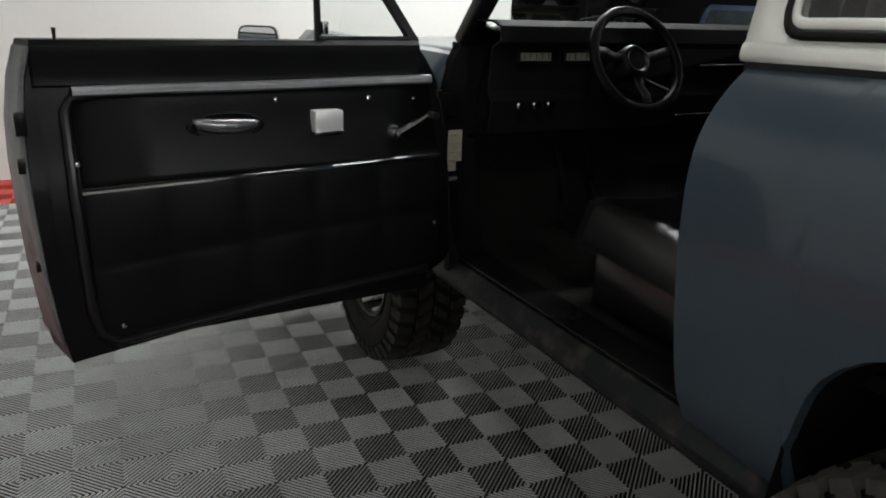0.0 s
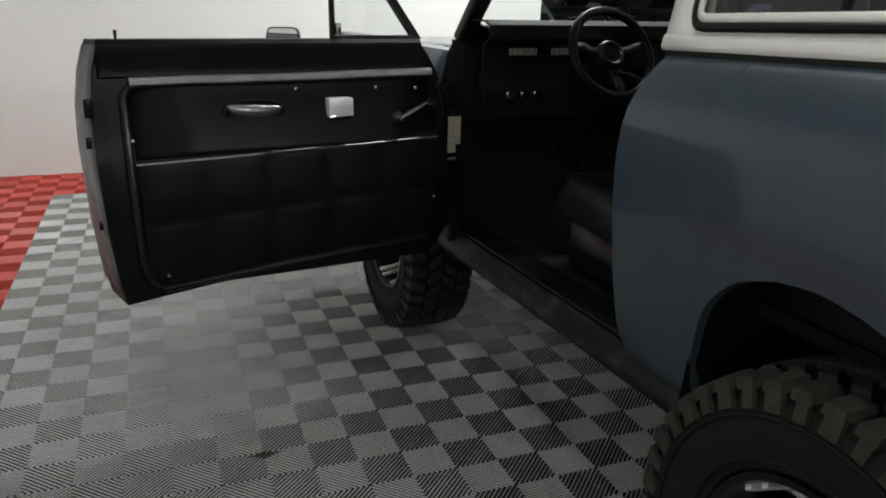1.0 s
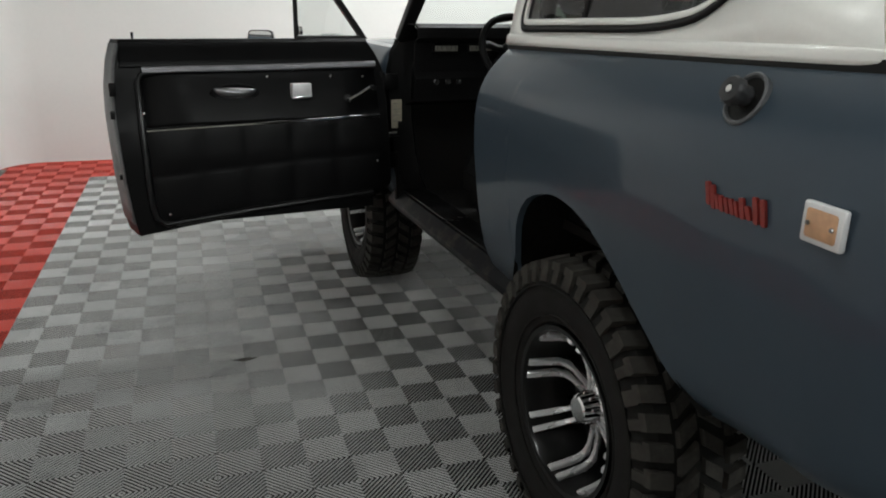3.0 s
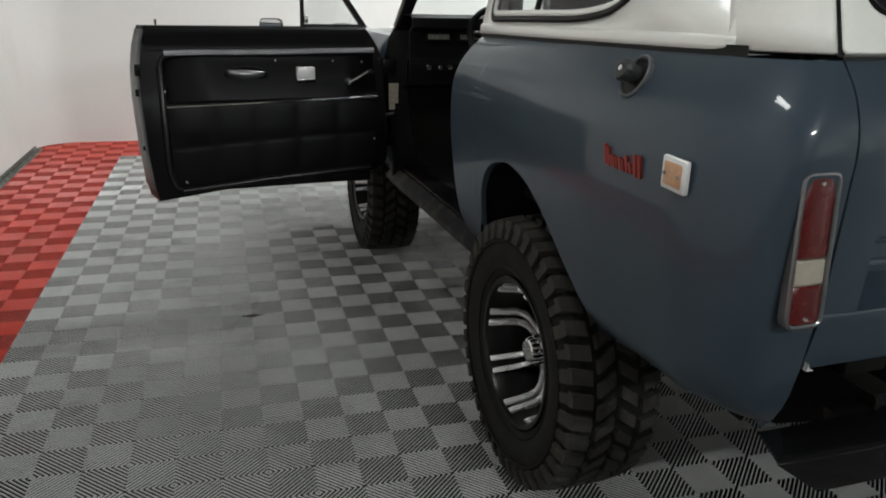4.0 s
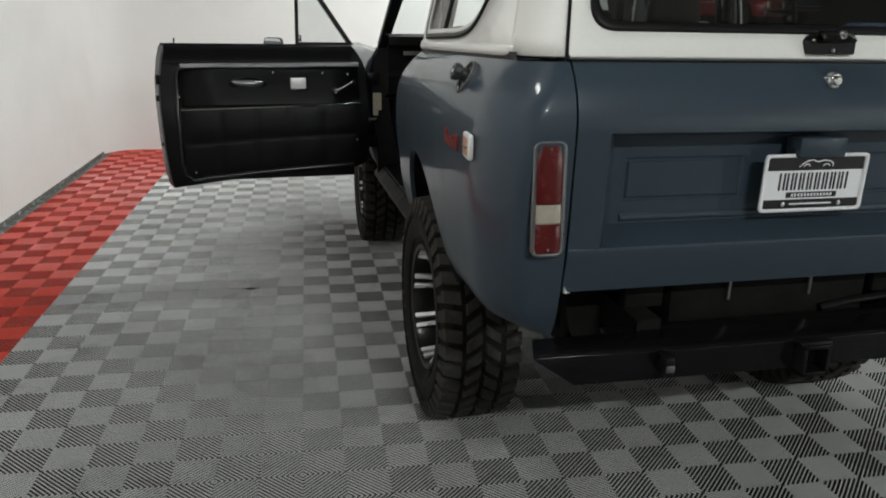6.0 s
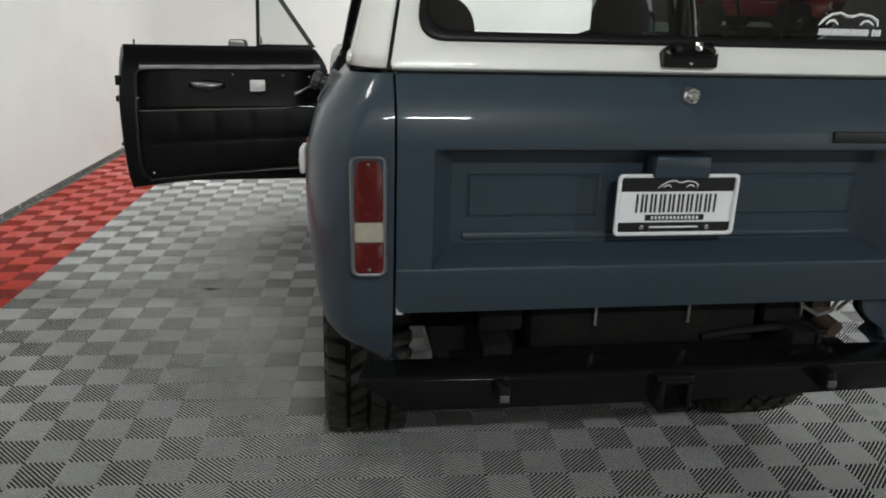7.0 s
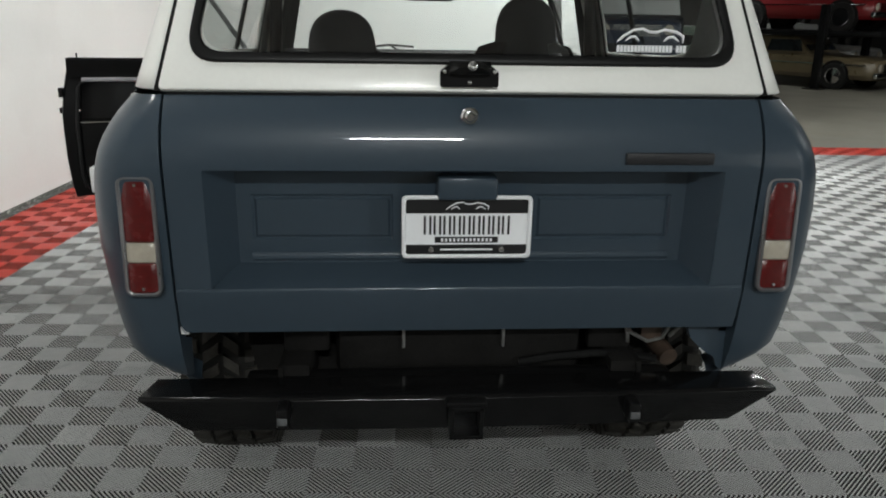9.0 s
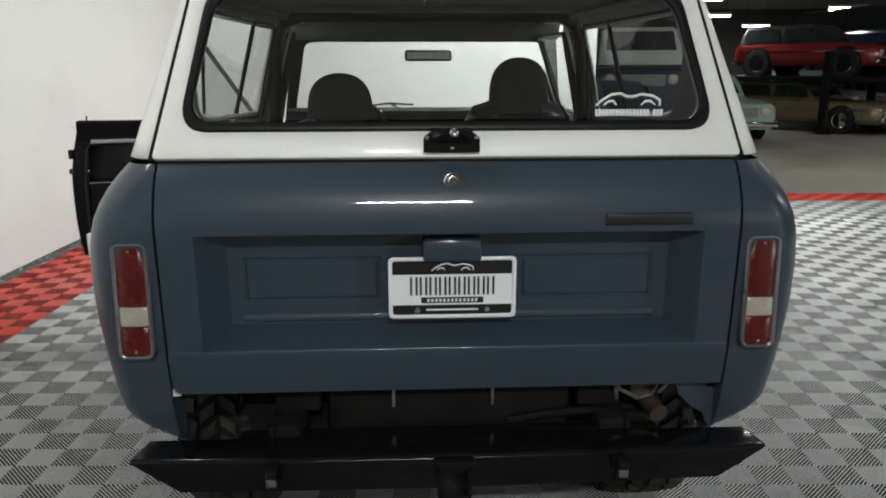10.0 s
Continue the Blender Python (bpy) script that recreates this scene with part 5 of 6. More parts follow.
# sticker on the rear glass
glass_sticker = part("window_sticker", box(bmesh.new(), 0.362, 0.528, top_rear(1.516) - 0.004, top_rear(1.516) - 0.003, 1.516, 1.517), PLATE_WHITE, liftgate, "white sticker on the rear glass")
swoosh(lambda u, v: (0.445 + u, top_rear(1.543 + v) - 0.004, 1.543 + v), 0.082, 0.0035, glass_sticker, PLATE_WHITE, "")
for k in range(20):
    bm = bmesh.new()
    x = 0.364 + 0.0086 * k
    if k == 16:
        continue
    box(bm, x - 0.0034, x + 0.0034, top_rear(1.516) - 0.005, top_rear(1.516) - 0.0035, 1.508, 1.524)
    part("sticker_bar", bm, PLATE_WHITE, glass_sticker)

# lock, nameplate, latch handle
bm = bmesh.new()
turned(bm, [(0.01, 0.022), (-0.006, 0.021), (-0.010, 0.017), (-0.010, 0.013), (-0.018, 0.012), (-0.021, 0.009), (-0.021, 0.0)], (0.0, -0.449, 1.363), "y", 24)
lock = part("lock_button", bm, CHROME, tailgate, "round chrome push-button lock")
bm = bmesh.new()
box(bm, 0.370, 0.583, -0.482, -0.466, 1.256, 1.283, 0.003)
part("nameplate", bm, surface("dark_nameplate", (0.012, 0.012, 0.014), 0.5, vary=0.3, scale=60.0, bump=0.3, bump_scale=150.0), tailgate, "blank dark nameplate strip")
bm = bmesh.new()
slab(bm, rounded([(-0.068, 1.427), (0.068, 1.427), (0.068, 1.462), (0.05, 1.476), (-0.05, 1.476), (-0.068, 1.462)], 0.006), -0.425, -0.395, lambda u, v, d: (u, d, v))
latch = part("latch_plate", bm, BLACK, liftgate, "black liftgate latch")
bm = bmesh.new()
rows = [[(x, -0.425 - d, 1.468 + h) for d, h in ((0.0, 0.016), (0.016, 0.013 + s), (0.026, 0.004 + s), (0.02, -0.008), (0.0, -0.010))] for x, s in ((-0.048, -0.010), (-0.025, 0.0), (0.0, 0.004), (0.025, 0.0), (0.048, -0.010))]
sheet(bm, rows)
part("latch_lever", bm, RIM_BLACK, latch, "glossy black lever", solid=0.004)
bm = bmesh.new()
turned(bm, [(0.0, 0.011), (-0.005, 0.011), (-0.007, 0.006), (-0.005, 0.0)], (0.004, -0.449, 1.477), "y", 14)
part("latch_key", bm, CHROME, latch)
for x, z in ((-0.058, 1.462), (0.058, 1.462), (0.0, 1.437)):
    bm = bmesh.new()
    turned(bm, [(0.0, 0.006), (-0.004, 0.005), (-0.005, 0.0)], (x, -0.426, z), "y", 10)
    part("bolt", bm, CHROME, latch)
# tail lamps
for side in (-1, 1):
    def lay(u, v, d, side=side):
        return (side * (0.769 + 0.006 * (v - 1.08)) + u, -0.470 - d + 0.055 * (v - 1.08), v)

    out = rounded([(-0.041, 0.938), (0.041, 0.938), (0.041, 1.222), (-0.041, 1.222)], 0.020)
    bm = bmesh.new()
    slab(bm, out, -0.012, 0.005, lay)
    tube(bm, [lay(u, v, 0.006) for u, v in rounded([(-0.0385, 0.9405), (0.0385, 0.9405), (0.0385, 1.2195), (-0.0385, 1.2195)], 0.018)], 0.0055, 8, True)
    lamp = part("tail_lamp", bm, PALE_CHROME, suv, "red and clear tail lamp in a chrome frame")
    for z0, z1, mat, label in ((1.068, 1.215, RED_LENS, "red lens"), (1.019, 1.067, WHITE_LENS, "clear reversing lens"), (0.945, 1.018, RED_LENS, "red lens")):
        bm = bmesh.new()
        rows = []
        for i in range(9):
            u = -0.034 + 0.068 * i / 8
            dome = 0.0055 + 0.005 * (1 - (u / 0.034) ** 4)
            rows.append([lay(u, z, dome - 0.003 * (k in (0, 4))) for k, z in enumerate((z0, z0 + 0.004, (z0 + z1) / 2, z1 - 0.004, z1))])
        sheet(bm, rows)
        part("lens", bm, mat, lamp, label)
    for z in (0.956, 1.204):
        bm = bmesh.new()
        turned(bm, [(0.0, 0.005), (-0.003, 0.004), (-0.003, 0.0)], lay(0, z, 0.0105), "y", 8)
        part("lens_screw", bm, CHROME, lamp)

# fuel filler, badge, side marker: on the left side
bm = bmesh.new()
turned(bm, [(0.016, 0.058), (-0.006, 0.060), (-0.0095, 0.056), (-0.008, 0.052), (-0.002, 0.049), (0.006, 0.047)], (0, 0, 0), "x", 32)
fill_at = pose(-0.862, -0.010, 1.335, 0, 28, 0) @ Matrix.Diagonal((0.85, 0.85, 0.85, 1))
for v in bm.verts:
    v.co = fill_at @ Vector((v.co.x, v.co.y * 0.86, v.co.z))
filler = part("fuel_filler", bm, WORN_STEEL, suv, "worn grey fuel filler ring with a black cap")
bm = bmesh.new()
turned(bm, [(0.006, 0.049), (-0.001, 0.049), (-0.003, 0.03), (-0.003, 0.0)], (0, 0, 0), "x", 24)
for v in bm.verts:
    v.co = fill_at @ Vector((v.co.x, v.co.y * 0.86, v.co.z))
part("filler_cup", bm, BLACK, filler, "dark filler cup")
bm = bmesh.new()
turned(bm, [(0.0, 0.023), (-0.026, 0.023), (-0.030, 0.029), (-0.047, 0.030), (-0.053, 0.026), (-0.055, 0.012), (-0.052, 0.010), (-0.052, 0.0)], (0, 0, 0), "x", 48)
for v in bm.verts:
    a = math.atan2(v.co.z, v.co.y)
    if -0.050 < v.co.x < -0.0275:
        v.co.y, v.co.z = v.co.y * (1 + 0.03 * math.cos(12 * a)), v.co.z * (1 + 0.03 * math.cos(12 * a))
cap_at = fill_at @ pose(0, 0.002, 0.004, 0, -6, 0)
for v in bm.verts:
    v.co = cap_at @ v.co
cap = part("fuel_cap", bm, FADED_PLASTIC, filler, "ribbed black fuel cap")
bm = bmesh.new()
turned(bm, [(0.0, 0.009), (-0.002, 0.008), (-0.002, 0.0)], (-0.0525, 0, 0), "x", 12)
for v in bm.verts:
    v.co = cap_at @ v.co
part("cap_lock", bm, CHROME, cap)
# red badge drawn as plain slanted bars
badge = new("badge")
badge.parent = suv
badge["label"] = "red badge on the quarter panel"
BADGE_BARS = [(-0.013, 0.010, 0.004, 0.045), (-0.026, 0.010, 0.0, 0.041), (-0.038, 0.008, 0.002, 0.027), (-0.049, 0.010, 0.0, 0.027), (-0.062, 0.009, 0.0, 0.026), (-0.075, 0.010, 0.001, 0.027), (-0.087, 0.008, 0.0, 0.026), (-0.100, 0.010, 0.0, 0.035), (-0.115, 0.011, 0.002, 0.024), (-0.131, 0.011, -0.001, 0.043), (-0.148, 0.011, -0.001, 0.043)]
for y, w, lo, hi in BADGE_BARS:
    bm = bmesh.new()
    zc = 1.147
    x = -lerp(WIDTH, 1.17) - 0.001
    shape = rounded([(y + w / 2 - 0.005, zc + lo), (y - w / 2 - 0.005, zc + lo), (y - w / 2 + 0.005, zc + hi), (y + w / 2 + 0.005, zc + hi)], 0.004, 3)
    slab(bm, shape, x, x - 0.006, lambda u, v, d: (d, u, v))
    part("badge_bar", bm, RED_BADGE, badge)
for side in (-1, 1):
    face = pose(side * 0.9205, -0.270, 1.181, 0, 0, 4 * side if side < 0 else -4)
    bm = bmesh.new()
    box(bm, -0.008, 0.006, -0.041, 0.041, -0.0325, 0.0325, 0.005, face)
    marker = part("side_marker", bm, SATIN, suv, "faded amber side marker in a pale metal frame")
    bm = bmesh.new()
    box(bm, -0.010, 0.009, -0.033, 0.033, -0.0245, 0.0245, 0.006, face)
    part("lens", bm, AMBER, marker, "faded amber lens")
    for y in (-0.024, 0.024):
        bm = bmesh.new()
        turned(bm, [(0.0, 0.004), (-0.003 * -side, 0.003), (-0.003 * -side, 0.0)], (0, 0, 0), "x", 8)
        for v in bm.verts:
            v.co = face @ (v.co + Vector((side * 0.0105, y, 0.0)))
        part("lens_screw", bm, STEEL, marker)

# bumper
bm = bmesh.new()
# flat top, upright face with cut-away ends, turned-under lower lip
top_line, low_line = [(-0.80, 0.684), (-0.40, 0.677), (0.0, 0.676), (0.40, 0.680), (0.80, 0.686)], [(-0.685, 0.594), (-0.36, 0.590), (0.0, 0.588), (0.36, 0.592), (0.685, 0.598)]
back_line = [(-0.775, 0.700), (-0.39, 0.700), (0.0, 0.700), (0.39, 0.700), (0.775, 0.700)]
sheet(bm, [[(x, -0.435, z - 0.008) for x, z in back_line], [(x, -0.515, z) for x, z in top_line], [(x, -0.522, z - 0.006) for x, z in top_line], [(x, -0.515, z) for x, z in low_line], [(x * 0.98, -0.45, z - 0.003) for x, z in low_line]])
bumper = part("rear_bumper", bm, GLOSS_BLACK, suv, "black steel plate bumper with cut-away ends", solid=0.006, sharp=25, bevel=0.003)
bm = bmesh.new()
for x0, x1, z0, z1 in ((-0.042, -0.031, 0.580, 0.668), (0.031, 0.042, 0.580, 0.668), (-0.042, 0.042, 0.658, 0.669), (-0.042, 0.042, 0.580, 0.591)):
    box(bm, x0, x1, -0.565, -0.42, z0, z1, 0.002)
receiver = part("hitch_receiver", bm, BLACK, bumper, "square black hitch receiver")
part("receiver_inside", box(bmesh.new(), -0.031, 0.031, -0.47, -0.43, 0.591, 0.658), UNDER, receiver)
bm = bmesh.new()
box(bm, -0.05, 0.05, -0.556, -0.52, 0.664, 0.676, 0.003)
part("receiver_collar", bm, BLACK, receiver)
for x in (-0.447, 0.418):
    bm = bmesh.new()
    box(bm, x - 0.014, x + 0.014, -0.575, -0.518, 0.622, 0.676, 0.006)
    tab = part("tow_tab", bm, BLACK, bumper, "black tow tab")
    bm = bmesh.new()
    box(bm, x - 0.012, x + 0.012, -0.580, -0.573, 0.636, 0.655, 0.003)
    part("tab_edge", bm, WORN_STEEL, tab, "worn edge")
# frame, tank, axle, pipes under the tail
for side in (-1, 1):
    bm = bmesh.new()
    box(bm, side * 0.43 - 0.035, side * 0.43 + 0.035, -0.42, 3.5, 0.62, 0.72, 0.006)
    part("frame_rail", bm, UNDER, suv, "black chassis rail")
    bm = bmesh.new()
    for k in range(4):
        box(bm, side * 0.52 - 0.03, side * 0.52 + 0.03, -0.05 - 0.04 * k + 0.0, 1.1 - 0.1 * k, 0.505 + 0.012 * k, 0.516 + 0.012 * k, 0.002)
    part("leaf_spring", bm, UNDER, suv, "black leaf spring pack")
    bm = bmesh.new()
    box(bm, side * 0.52 - 0.045, side * 0.52 - 0.035, -0.16, -0.11, 0.52, 0.70, 0.004)
    box(bm, side * 0.52 + 0.035, side * 0.52 + 0.045, -0.16, -0.11, 0.52, 0.70, 0.004)
    part("spring_shackle", bm, UNDER, suv, "black spring shackle")
    bm = bmesh.new()
    tube(bm, [(side * 0.36, REAR_AXLE - 0.08, 0.42), (side * 0.33, 0.15, 0.78)], [0.028, 0.022], 12)
    part("shock_absorber", bm, UNDER, suv)
    bm = bmesh.new()
    box(bm, side * 0.41 - 0.06, side * 0.41 + 0.06, -0.34, -0.30, 0.72, 0.83, 0.01)
    part("body_mount", bm, UNDER, suv)
bm = bmesh.new()
box(bm, -0.56, 0.56, -0.43, -0.37, 0.585, 0.690, 0.012)
part("hitch_tube", bm, BLACK, suv, "black hitch crosstube behind the bumper")
for side in (-1, 1):
    bm = bmesh.new()
    slab(bm, rounded([(-0.43, 0.60), (-0.20, 0.63), (-0.10, 0.72), (-0.43, 0.72)], 0.015), side * 0.462, side * 0.474, lambda u, v, d: (d, u, v))
    part("hitch_bracket", bm, UNDER, suv, "black hitch side bracket")
# black hose that sags across the tank
bm = bmesh.new()
tube(bm, [(0.16, -0.355, 0.690), (0.26, -0.36, 0.708), (0.36, -0.36, 0.716), (0.46, -0.355, 0.706), (0.54, -0.345, 0.690)], 0.012, 10)
part("hose", bm, SEAL, suv, "black rubber hose")
bm = bmesh.new()
tube(bm, [(-0.70, REAR_AXLE, 0.424), (0.70, REAR_AXLE, 0.424)], 0.045, 14)
turned(bm, [(-0.13, 0.05), (-0.09, 0.12), (0.0, 0.145), (0.09, 0.12), (0.13, 0.05)], (0.1, REAR_AXLE, 0.424), "x", 24)
part("rear_axle", bm, UNDER, suv, "black rear axle")
bm = bmesh.new()
tube(bm, [(-0.70, FRONT_AXLE, 0.424), (0.70, FRONT_AXLE, 0.424)], 0.045, 14)
part("front_axle", bm, UNDER, suv, "black front axle")
bm = bmesh.new()
box(bm, -0.335, 0.335, -0.345, 0.28, 0.625, 0.815, 0.04)
tank = part("fuel_tank", bm, UNDER, suv, "black fuel tank between the chassis rails")
for x in (-0.152, 0.115):
    bm = bmesh.new()
    box(bm, x - 0.004, x + 0.004, -0.356, -0.346, 0.735, 0.822, 0.001)
    box(bm, x - 0.012, x + 0.012, -0.35, 0.28, 0.616, 0.622)
    part("tank_strap", bm, STEEL, tank, "bright steel tank strap")
# added panels: their black stands in for the shade beside the tank
for side in (-1, 1):
    bm = bmesh.new()
    slab(bm, rounded([(0.30, 0.50), (0.52, 0.53), (0.57, 0.60), (0.59, 0.70), (0.59, 0.82), (0.30, 0.82)], 0.02), -0.20, -0.185, lambda u, v, d: (side * u, d, v))
    part("shade_panel", bm, UNDER, suv, "added black panel standing in for the shade under the tail")
bm = bmesh.new()
box(bm, -0.70, 0.70, -0.34, -0.30, 0.79, 0.845, 0.008)
part("rear_crossmember", bm, UNDER, suv)
bm = bmesh.new()
tube(bm, [(0.55, 1.0, 0.66), (0.54, 0.25, 0.75), (0.55, -0.05, 0.73), (0.57, -0.26, 0.70), (0.585, -0.33, 0.685)], 0.027, 14)
part("exhaust_pipe", bm, RUST, suv, "brown heat-stained exhaust pipe")
for pts in ([(0.43, -0.32, 0.82), (0.47, -0.34, 0.765), (0.52, -0.33, 0.735), (0.56, -0.33, 0.745), (0.60, -0.32, 0.81)], [(0.45, -0.33, 0.80), (0.455, -0.35, 0.77), (0.46, -0.34, 0.74)], [(0.58, -0.33, 0.75), (0.60, -0.34, 0.78), (0.63, -0.33, 0.80)]):
    bm = bmesh.new()
    tube(bm, pts, 0.0055, 6)
    part("wire", bm, STEEL, suv, "pale loose wire")
bm = bmesh.new()
box(bm, 0.50, 0.56, -0.33, -0.28, 0.735, 0.785, 0.006)
part("pipe_hanger", bm, RUST, suv, "rusty pipe hanger")

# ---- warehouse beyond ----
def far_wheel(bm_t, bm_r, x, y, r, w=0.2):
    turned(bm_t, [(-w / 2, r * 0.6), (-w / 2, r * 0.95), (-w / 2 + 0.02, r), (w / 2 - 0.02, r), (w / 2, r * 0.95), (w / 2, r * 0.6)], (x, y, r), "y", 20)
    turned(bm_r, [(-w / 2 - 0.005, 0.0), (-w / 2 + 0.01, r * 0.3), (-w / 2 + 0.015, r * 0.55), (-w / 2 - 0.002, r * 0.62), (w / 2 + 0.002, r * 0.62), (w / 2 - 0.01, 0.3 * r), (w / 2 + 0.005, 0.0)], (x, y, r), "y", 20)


def parked(name, label, paint, roof_paint, m, length, width, sill, belt, height, hood, cabin, wheel_r, hub=CHROME):
    """A car with its nose towards +x: lower body, greenhouse, windows, lamps, bumpers, wheels."""
    base = new(name)
    base.matrix_world = m
    tagged(base, label, "car")
    h, w = length / 2, width / 2
    bm = bmesh.new()
    rows = []
    for x, zt, k in ((-h, belt - 0.12, 0.90), (-h + 0.06, belt - 0.02, 0.96), (-h + 0.5, belt, 1.0), (cabin[0], belt, 1.0), (cabin[1], belt, 1.0), (hood, belt - 0.04, 1.0), (h - 0.4, belt - 0.07, 0.99), (h - 0.06, belt - 0.12, 0.95), (h, belt - 0.2, 0.9)):
        rows.append([(x, y * w * k, z) for y, z in ((-0.9, sill), (-1.0, sill + 0.1), (-1.0, (sill + zt) / 2 + 0.05), (-0.97, zt - 0.06), (-0.88, zt), (0.0, zt + 0.03), (0.88, zt), (0.97, zt - 0.06), (1.0, (sill + zt) / 2 + 0.05), (1.0, sill + 0.1), (0.9, sill))])
    sheet(bm, rows)
    for row in (rows[0], rows[-1]):
        bm.faces.new([bm.verts.new(p) for p in row])
    body = part("body", bm, paint, base, sharp=40)
    bm = bmesh.new()
    a, b = cabin
    rows = []
    for (x0, x1), z, k in (((a, b), belt, 0.9), ((a + 0.08, b - 0.2), (belt + height) / 2, 0.86), ((a + 0.15, b - 0.36), height - 0.06, 0.78), ((a + 0.22, b - 0.45), height, 0.70)):
        rows.append([(x0, -w * k, z), (x1, -w * k, z), (x1, w * k, z), (x0, w * k, z), (x0, -w * k, z)])
    sheet(bm, rows)
    bm.faces.new([bm.verts.new(p) for p in rows[-1][:4]])
    part("cabin", bm, roof_paint, base, sharp=30)
    mid = (a + b) / 2
    for s in (-1, 1):
        for x0, x1 in ((a + 0.14, mid - 0.06), (mid + 0.04, b - 0.22)):
            bm = bmesh.new()
            bm.faces.new([bm.verts.new(p) for p in ((x0, s * w * 0.93, belt + 0.05), (x1 + 0.06, s * w * 0.93, belt + 0.05), (x1 - 0.06, s * w * 0.845, height - 0.09), (x0 + 0.04, s * w * 0.845, height - 0.09))])
            part("side_window", bm, DARK_GLASS, base)
        bm = bmesh.new()
        box(bm, -h * 0.9, h * 0.92, s * w * 1.0 - 0.008, s * w * 1.0 + 0.008, (sill + belt) / 2 + 0.05, (sill + belt) / 2 + 0.075)
        part("side_strip", bm, CHROME, base)
        bm = bmesh.new()
        turned(bm, [(0.0, 0.10), (0.03, 0.09), (0.045, 0.0)], (h - 0.02, s * w * 0.66, belt - 0.27), "x", 16)
        part("headlight", bm, WHITE_LENS, base, "round headlight")
        bm = bmesh.new()
        turned(bm, [(0.0, 0.085), (0.02, 0.105), (0.03, 0.10)], (h - 0.02, s * w * 0.66, belt - 0.27), "x", 16)
        part("headlight_ring", bm, CHROME, base)
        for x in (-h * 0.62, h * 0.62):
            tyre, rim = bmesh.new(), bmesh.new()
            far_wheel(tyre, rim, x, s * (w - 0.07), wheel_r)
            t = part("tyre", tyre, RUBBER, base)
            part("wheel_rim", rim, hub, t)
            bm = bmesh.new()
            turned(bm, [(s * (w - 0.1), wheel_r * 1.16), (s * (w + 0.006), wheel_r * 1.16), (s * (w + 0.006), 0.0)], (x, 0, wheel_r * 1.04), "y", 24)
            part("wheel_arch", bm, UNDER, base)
    bm = bmesh.new()
    bm.faces.new([bm.verts.new(p) for p in ((b - 0.045, -w * 0.78, belt + 0.07), (b - 0.045, w * 0.78, belt + 0.07), (b - 0.345, w * 0.70, height - 0.08), (b - 0.345, -w * 0.70, height - 0.08))])
    part("windscreen", bm, DARK_GLASS, base)
    for x in (-h - 0.02, h + 0.03):
        bm = bmesh.new()
        box(bm, x - 0.05, x + 0.05, -w * 0.98, w * 0.98, sill + 0.05, sill + 0.19, 0.03)
        part("bumper", bm, CHROME, base, "chrome bumper")
    for k in range(7):
        bm = bmesh.new()
        z = belt - 0.38 + 0.03 * k
        box(bm, h + 0.0, h + 0.02, -w * 0.5, w * 0.5, z, z + 0.014)
        part("grille_bar", bm, CHROME, base)
    return base


LIFT_TURN = -55
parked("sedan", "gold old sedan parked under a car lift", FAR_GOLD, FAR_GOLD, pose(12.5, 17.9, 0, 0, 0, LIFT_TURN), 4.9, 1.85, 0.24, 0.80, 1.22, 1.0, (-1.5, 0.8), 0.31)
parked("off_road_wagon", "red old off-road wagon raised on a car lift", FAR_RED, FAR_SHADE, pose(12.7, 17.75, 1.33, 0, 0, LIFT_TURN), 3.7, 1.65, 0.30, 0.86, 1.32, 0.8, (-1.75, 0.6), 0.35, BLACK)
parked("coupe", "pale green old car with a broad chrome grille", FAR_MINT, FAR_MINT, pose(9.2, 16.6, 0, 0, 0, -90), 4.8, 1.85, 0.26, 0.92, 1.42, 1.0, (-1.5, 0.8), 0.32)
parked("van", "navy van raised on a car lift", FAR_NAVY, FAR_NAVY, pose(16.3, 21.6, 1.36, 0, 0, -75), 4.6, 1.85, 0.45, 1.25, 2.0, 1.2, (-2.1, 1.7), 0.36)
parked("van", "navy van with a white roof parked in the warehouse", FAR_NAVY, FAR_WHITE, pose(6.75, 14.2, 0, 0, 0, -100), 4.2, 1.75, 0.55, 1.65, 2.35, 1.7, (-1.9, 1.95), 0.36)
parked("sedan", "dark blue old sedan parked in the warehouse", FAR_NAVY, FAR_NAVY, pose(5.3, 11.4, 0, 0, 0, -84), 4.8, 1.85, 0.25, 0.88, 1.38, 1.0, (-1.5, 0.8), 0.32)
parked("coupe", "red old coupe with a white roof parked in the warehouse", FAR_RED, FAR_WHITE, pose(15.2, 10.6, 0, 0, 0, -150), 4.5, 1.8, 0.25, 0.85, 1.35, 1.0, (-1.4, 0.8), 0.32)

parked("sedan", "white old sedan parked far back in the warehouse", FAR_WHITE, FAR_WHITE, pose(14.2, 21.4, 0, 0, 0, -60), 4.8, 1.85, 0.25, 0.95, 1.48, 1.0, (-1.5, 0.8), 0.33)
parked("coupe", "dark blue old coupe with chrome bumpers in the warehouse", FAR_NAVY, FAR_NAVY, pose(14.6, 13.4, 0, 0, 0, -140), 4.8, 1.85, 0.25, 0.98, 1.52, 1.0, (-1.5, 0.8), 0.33)


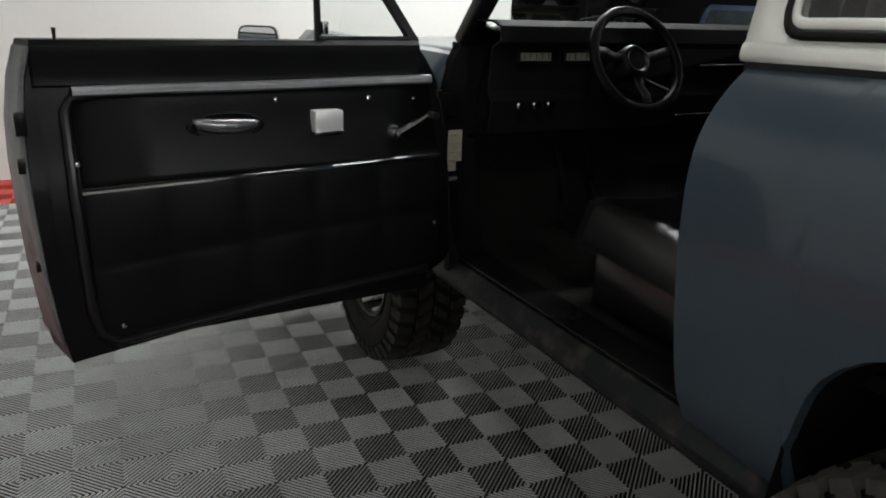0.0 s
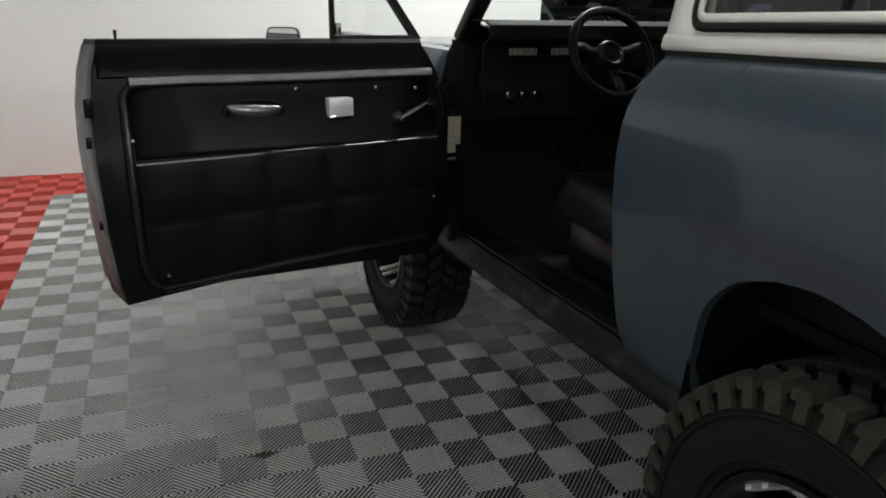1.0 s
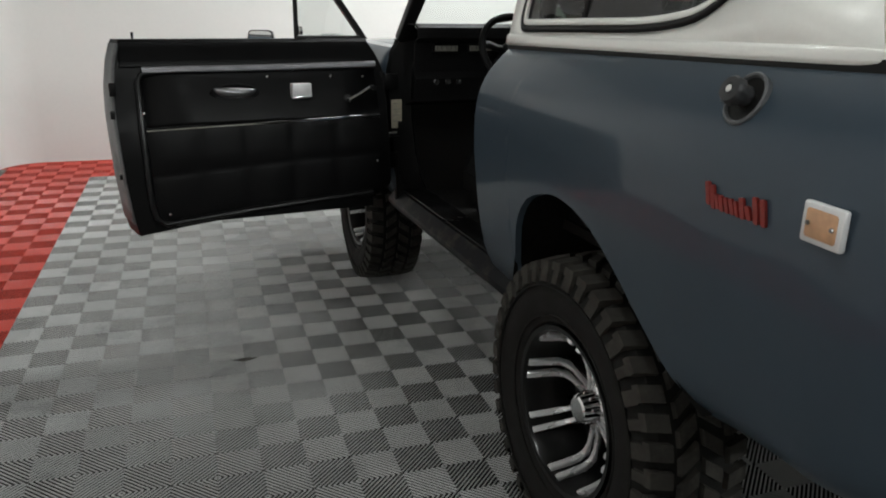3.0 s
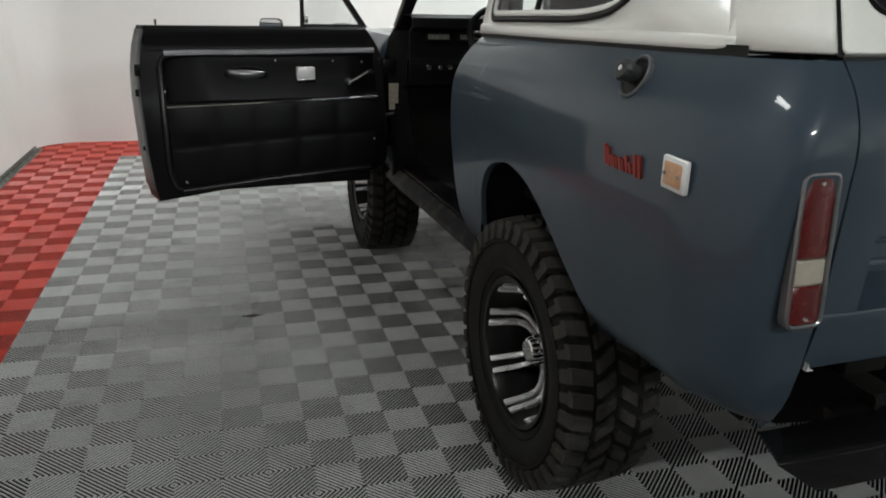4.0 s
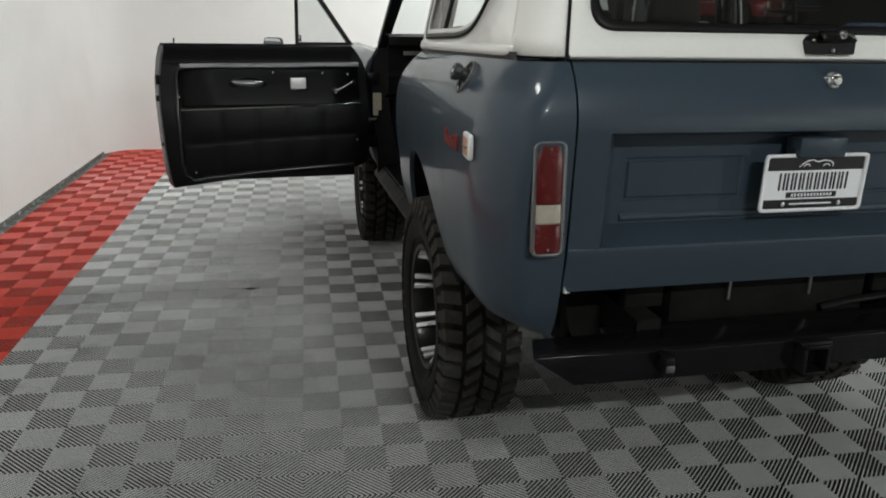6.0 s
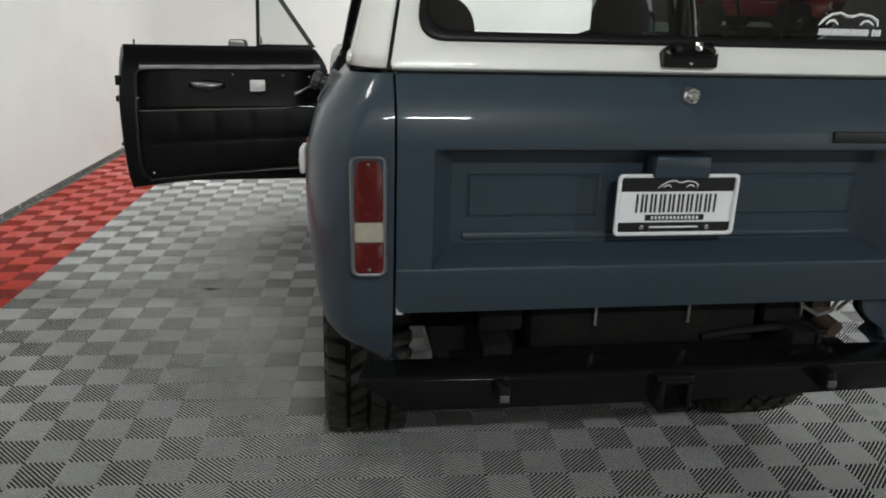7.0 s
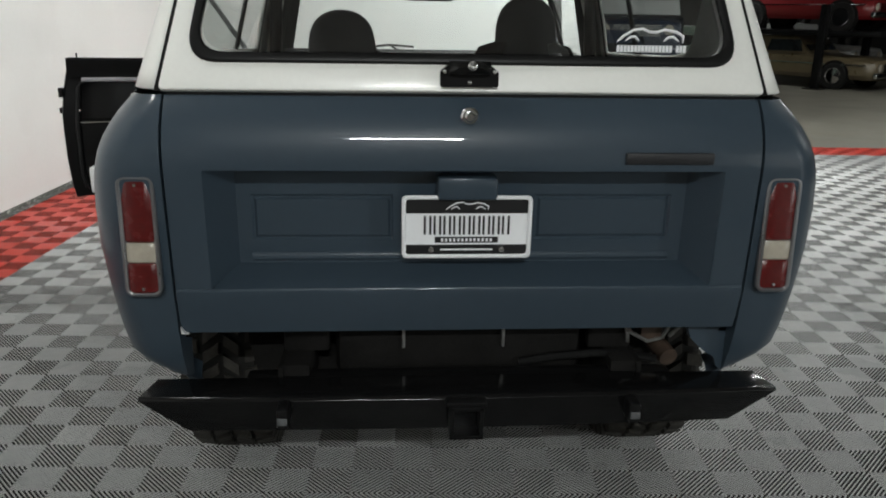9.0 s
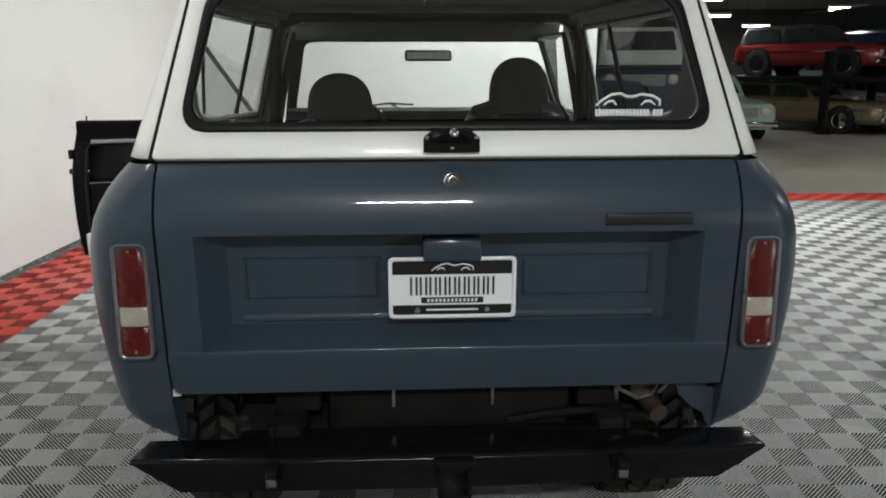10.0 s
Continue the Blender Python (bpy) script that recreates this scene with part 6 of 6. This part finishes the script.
def lift(m, label):
    base = new("car_lift")
    base.matrix_world = m
    tagged(base, label, "car lift", "car lifts")
    for x in (-1.7, 1.25):
        for y in (-1.25, 1.25):
            bm = bmesh.new()
            box(bm, x - 0.09, x + 0.09, y - 0.07, y + 0.07, 0.12, 2.1, 0.01)
            box(bm, x - 0.2, x + 0.2, y - 0.2, y + 0.2, 0.114, 0.135)
            part("post", bm, BLACK, base, "black steel lift post")
    for y in (-0.78, 0.78):
        bm = bmesh.new()
        box(bm, -2.5, 2.5, y - 0.24, y + 0.24, 1.38, 1.49, 0.01)
        part("runway", bm, BLACK, base, "black lift runway")
    for x in (-1.7, 1.25):
        bm = bmesh.new()
        box(bm, x - 0.08, x + 0.08, -1.2, 1.2, 1.33, 1.45, 0.01)
        part("crossbeam", bm, BLACK, base)
    return base


lift(pose(12.5, 17.9, -0.13, 0, 0, LIFT_TURN), "black four-post car lift holding a red wagon")
lift(pose(16.3, 21.6, -0.13, 0, 0, -75), "black four-post car lift holding a navy van")


# ---- floor tiles ----
def tile_mesh(name, material, squares=2):
    """One ribbed snap-in tile: squares whose diagonal ribs turn from one to the next."""
    bm = bmesh.new()
    s, pitch, deep = SQUARE, SQUARE * 2 ** 0.5 / 16, 0.0115
    for i in range(squares):
        for j in range(squares):
            flip = (i + j + 1) % 2
            x0, y0 = i * s + 0.0002, j * s + 0.0002
            e = s - 0.0004
            # groove bed: its shade is painted with the near-black second material
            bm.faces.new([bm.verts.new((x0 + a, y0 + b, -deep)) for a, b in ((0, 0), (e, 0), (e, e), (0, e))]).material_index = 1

            def cut(d):
                """Ends of the diagonal x + y = d inside the square."""
                return ((d, 0.0), (0.0, d)) if d <= e else ((e, d - e), (d - e, e))

            for k in range(16):
                c = (k + 0.5) * 2 * e / 16
                step = 2 * e / 16
                lines = [(cut(min(max(c + w * step, 0.0002), 2 * e - 0.0002)), z) for w, z in ((-0.205, -deep), (-0.197, -0.0046), (-0.155, -0.0017), (-0.055, 0.0), (0.055, 0.0), (0.155, -0.0017), (0.197, -0.0046), (0.205, -deep))]
                vs = [[bm.verts.new((x0 + (e - p[0] if flip else p[0]), y0 + p[1], z)) for p in line] for line, z in lines]
                for n, (a, b) in enumerate(zip(vs, vs[1:])):
                    # lowest rib flanks take the same painted shade
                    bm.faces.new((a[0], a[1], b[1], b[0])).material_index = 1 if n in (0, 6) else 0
    bmesh.ops.recalc_face_normals(bm, faces=bm.faces[:])
    me = bpy.data.meshes.new(name)
    bm.to_mesh(me)
    bm.free()
    me.materials.append(material)
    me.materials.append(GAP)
    return me


TILE = 2 * SQUARE
GREY_MESH, RED_MESH = tile_mesh("grey_tile", GREY_TILE), tile_mesh("red_tile", RED_TILE)
floor = tagged(in_room(part("floor", box(bmesh.new(), -1.41, 9.5, -3.3, 7.62, -0.0158, -0.0128), GAP)), "interlocking ribbed grey plastic floor tiles with a red border", "floor", kind="structure")
FIRST_U, FIRST_V = RED_EDGE - 3 * TILE, ROW - 15 * TILE
BACK_ROW = ROW + 17 * TILE
spots = []
for i in range(0, 38):
    for j in range(0, 48):
        u, v = FIRST_U + i * TILE, FIRST_V + j * TILE
        if u < -1.40 - TILE * 0.6 or v > 7.58 or v < -3.2:
            continue
        inside = u < 3.7
        if inside and v > BACK - 0.12:
            continue
        red = u < RED_EDGE - 0.01 or (inside and v > BACK_ROW - 0.01) or (not inside and v > 7.05)
        spots.append((math.hypot(u - 0.5, v - 1.6), u, v, red))
spots.sort()
rest = {True: [], False: []}
for n, (_, u, v, red) in enumerate(spots):
    if n < 300:
        ob = new("floor_tile", RED_MESH if red else GREY_MESH)
        ob.parent = floor
        ob.matrix_local = pose(u, v, 0)
    else:
        rest[red].append((u, v))
for red, places in rest.items():
    src = RED_MESH if red else GREY_MESH
    base = np.array([v.co[:] for v in src.vertices])
    loops = np.array([l.vertex_index for l in src.loops])
    sizes = np.array([p.loop_total for p in src.polygons])
    count = len(places)
    verts = (base[None] + np.array([(u, v, 0.0) for u, v in places])[:, None]).reshape(-1, 3)
    idx = (loops[None] + (np.arange(count) * len(base))[:, None]).ravel()
    me = bpy.data.meshes.new("tile_field")
    me.vertices.add(len(verts))
    me.vertices.foreach_set("co", verts.ravel())
    me.loops.add(len(idx))
    me.loops.foreach_set("vertex_index", idx)
    totals = np.tile(sizes, count)
    me.polygons.add(len(totals))
    me.polygons.foreach_set("loop_start", np.r_[0, np.cumsum(totals)[:-1]])
    me.polygons.foreach_set("material_index", np.tile(np.array([p.material_index for p in src.polygons]), count))
    me.update()
    me.validate()
    me.shade_flat()
    me.materials.append(RED_TILE if red else GREY_TILE)
    me.materials.append(GAP)
    ob = tagged(new("tile_field", me), "more red ribbed tiles" if red else "more grey ribbed tiles", kind="stuff")
    ob.parent = floor

# a dark scuff left on the tiles
bm = bmesh.new()
mark = ROOM.inverted() @ Vector((0.50, 2.01, 0.0))
edge_line = [(0.05 * math.cos(a) * (1 + 0.25 * math.sin(3 * a)), 0.014 * math.sin(a) * (1 + 0.4 * math.cos(4 * a))) for a in (2 * math.pi * k / 18 for k in range(18))]
slab(bm, edge_line, 0.0, 0.0006, lambda u, v, d: (mark.x + u, mark.y + v, d + 0.0002))
part("scuff_mark", bm, TREAD, floor, "dark scuff on the tiles")
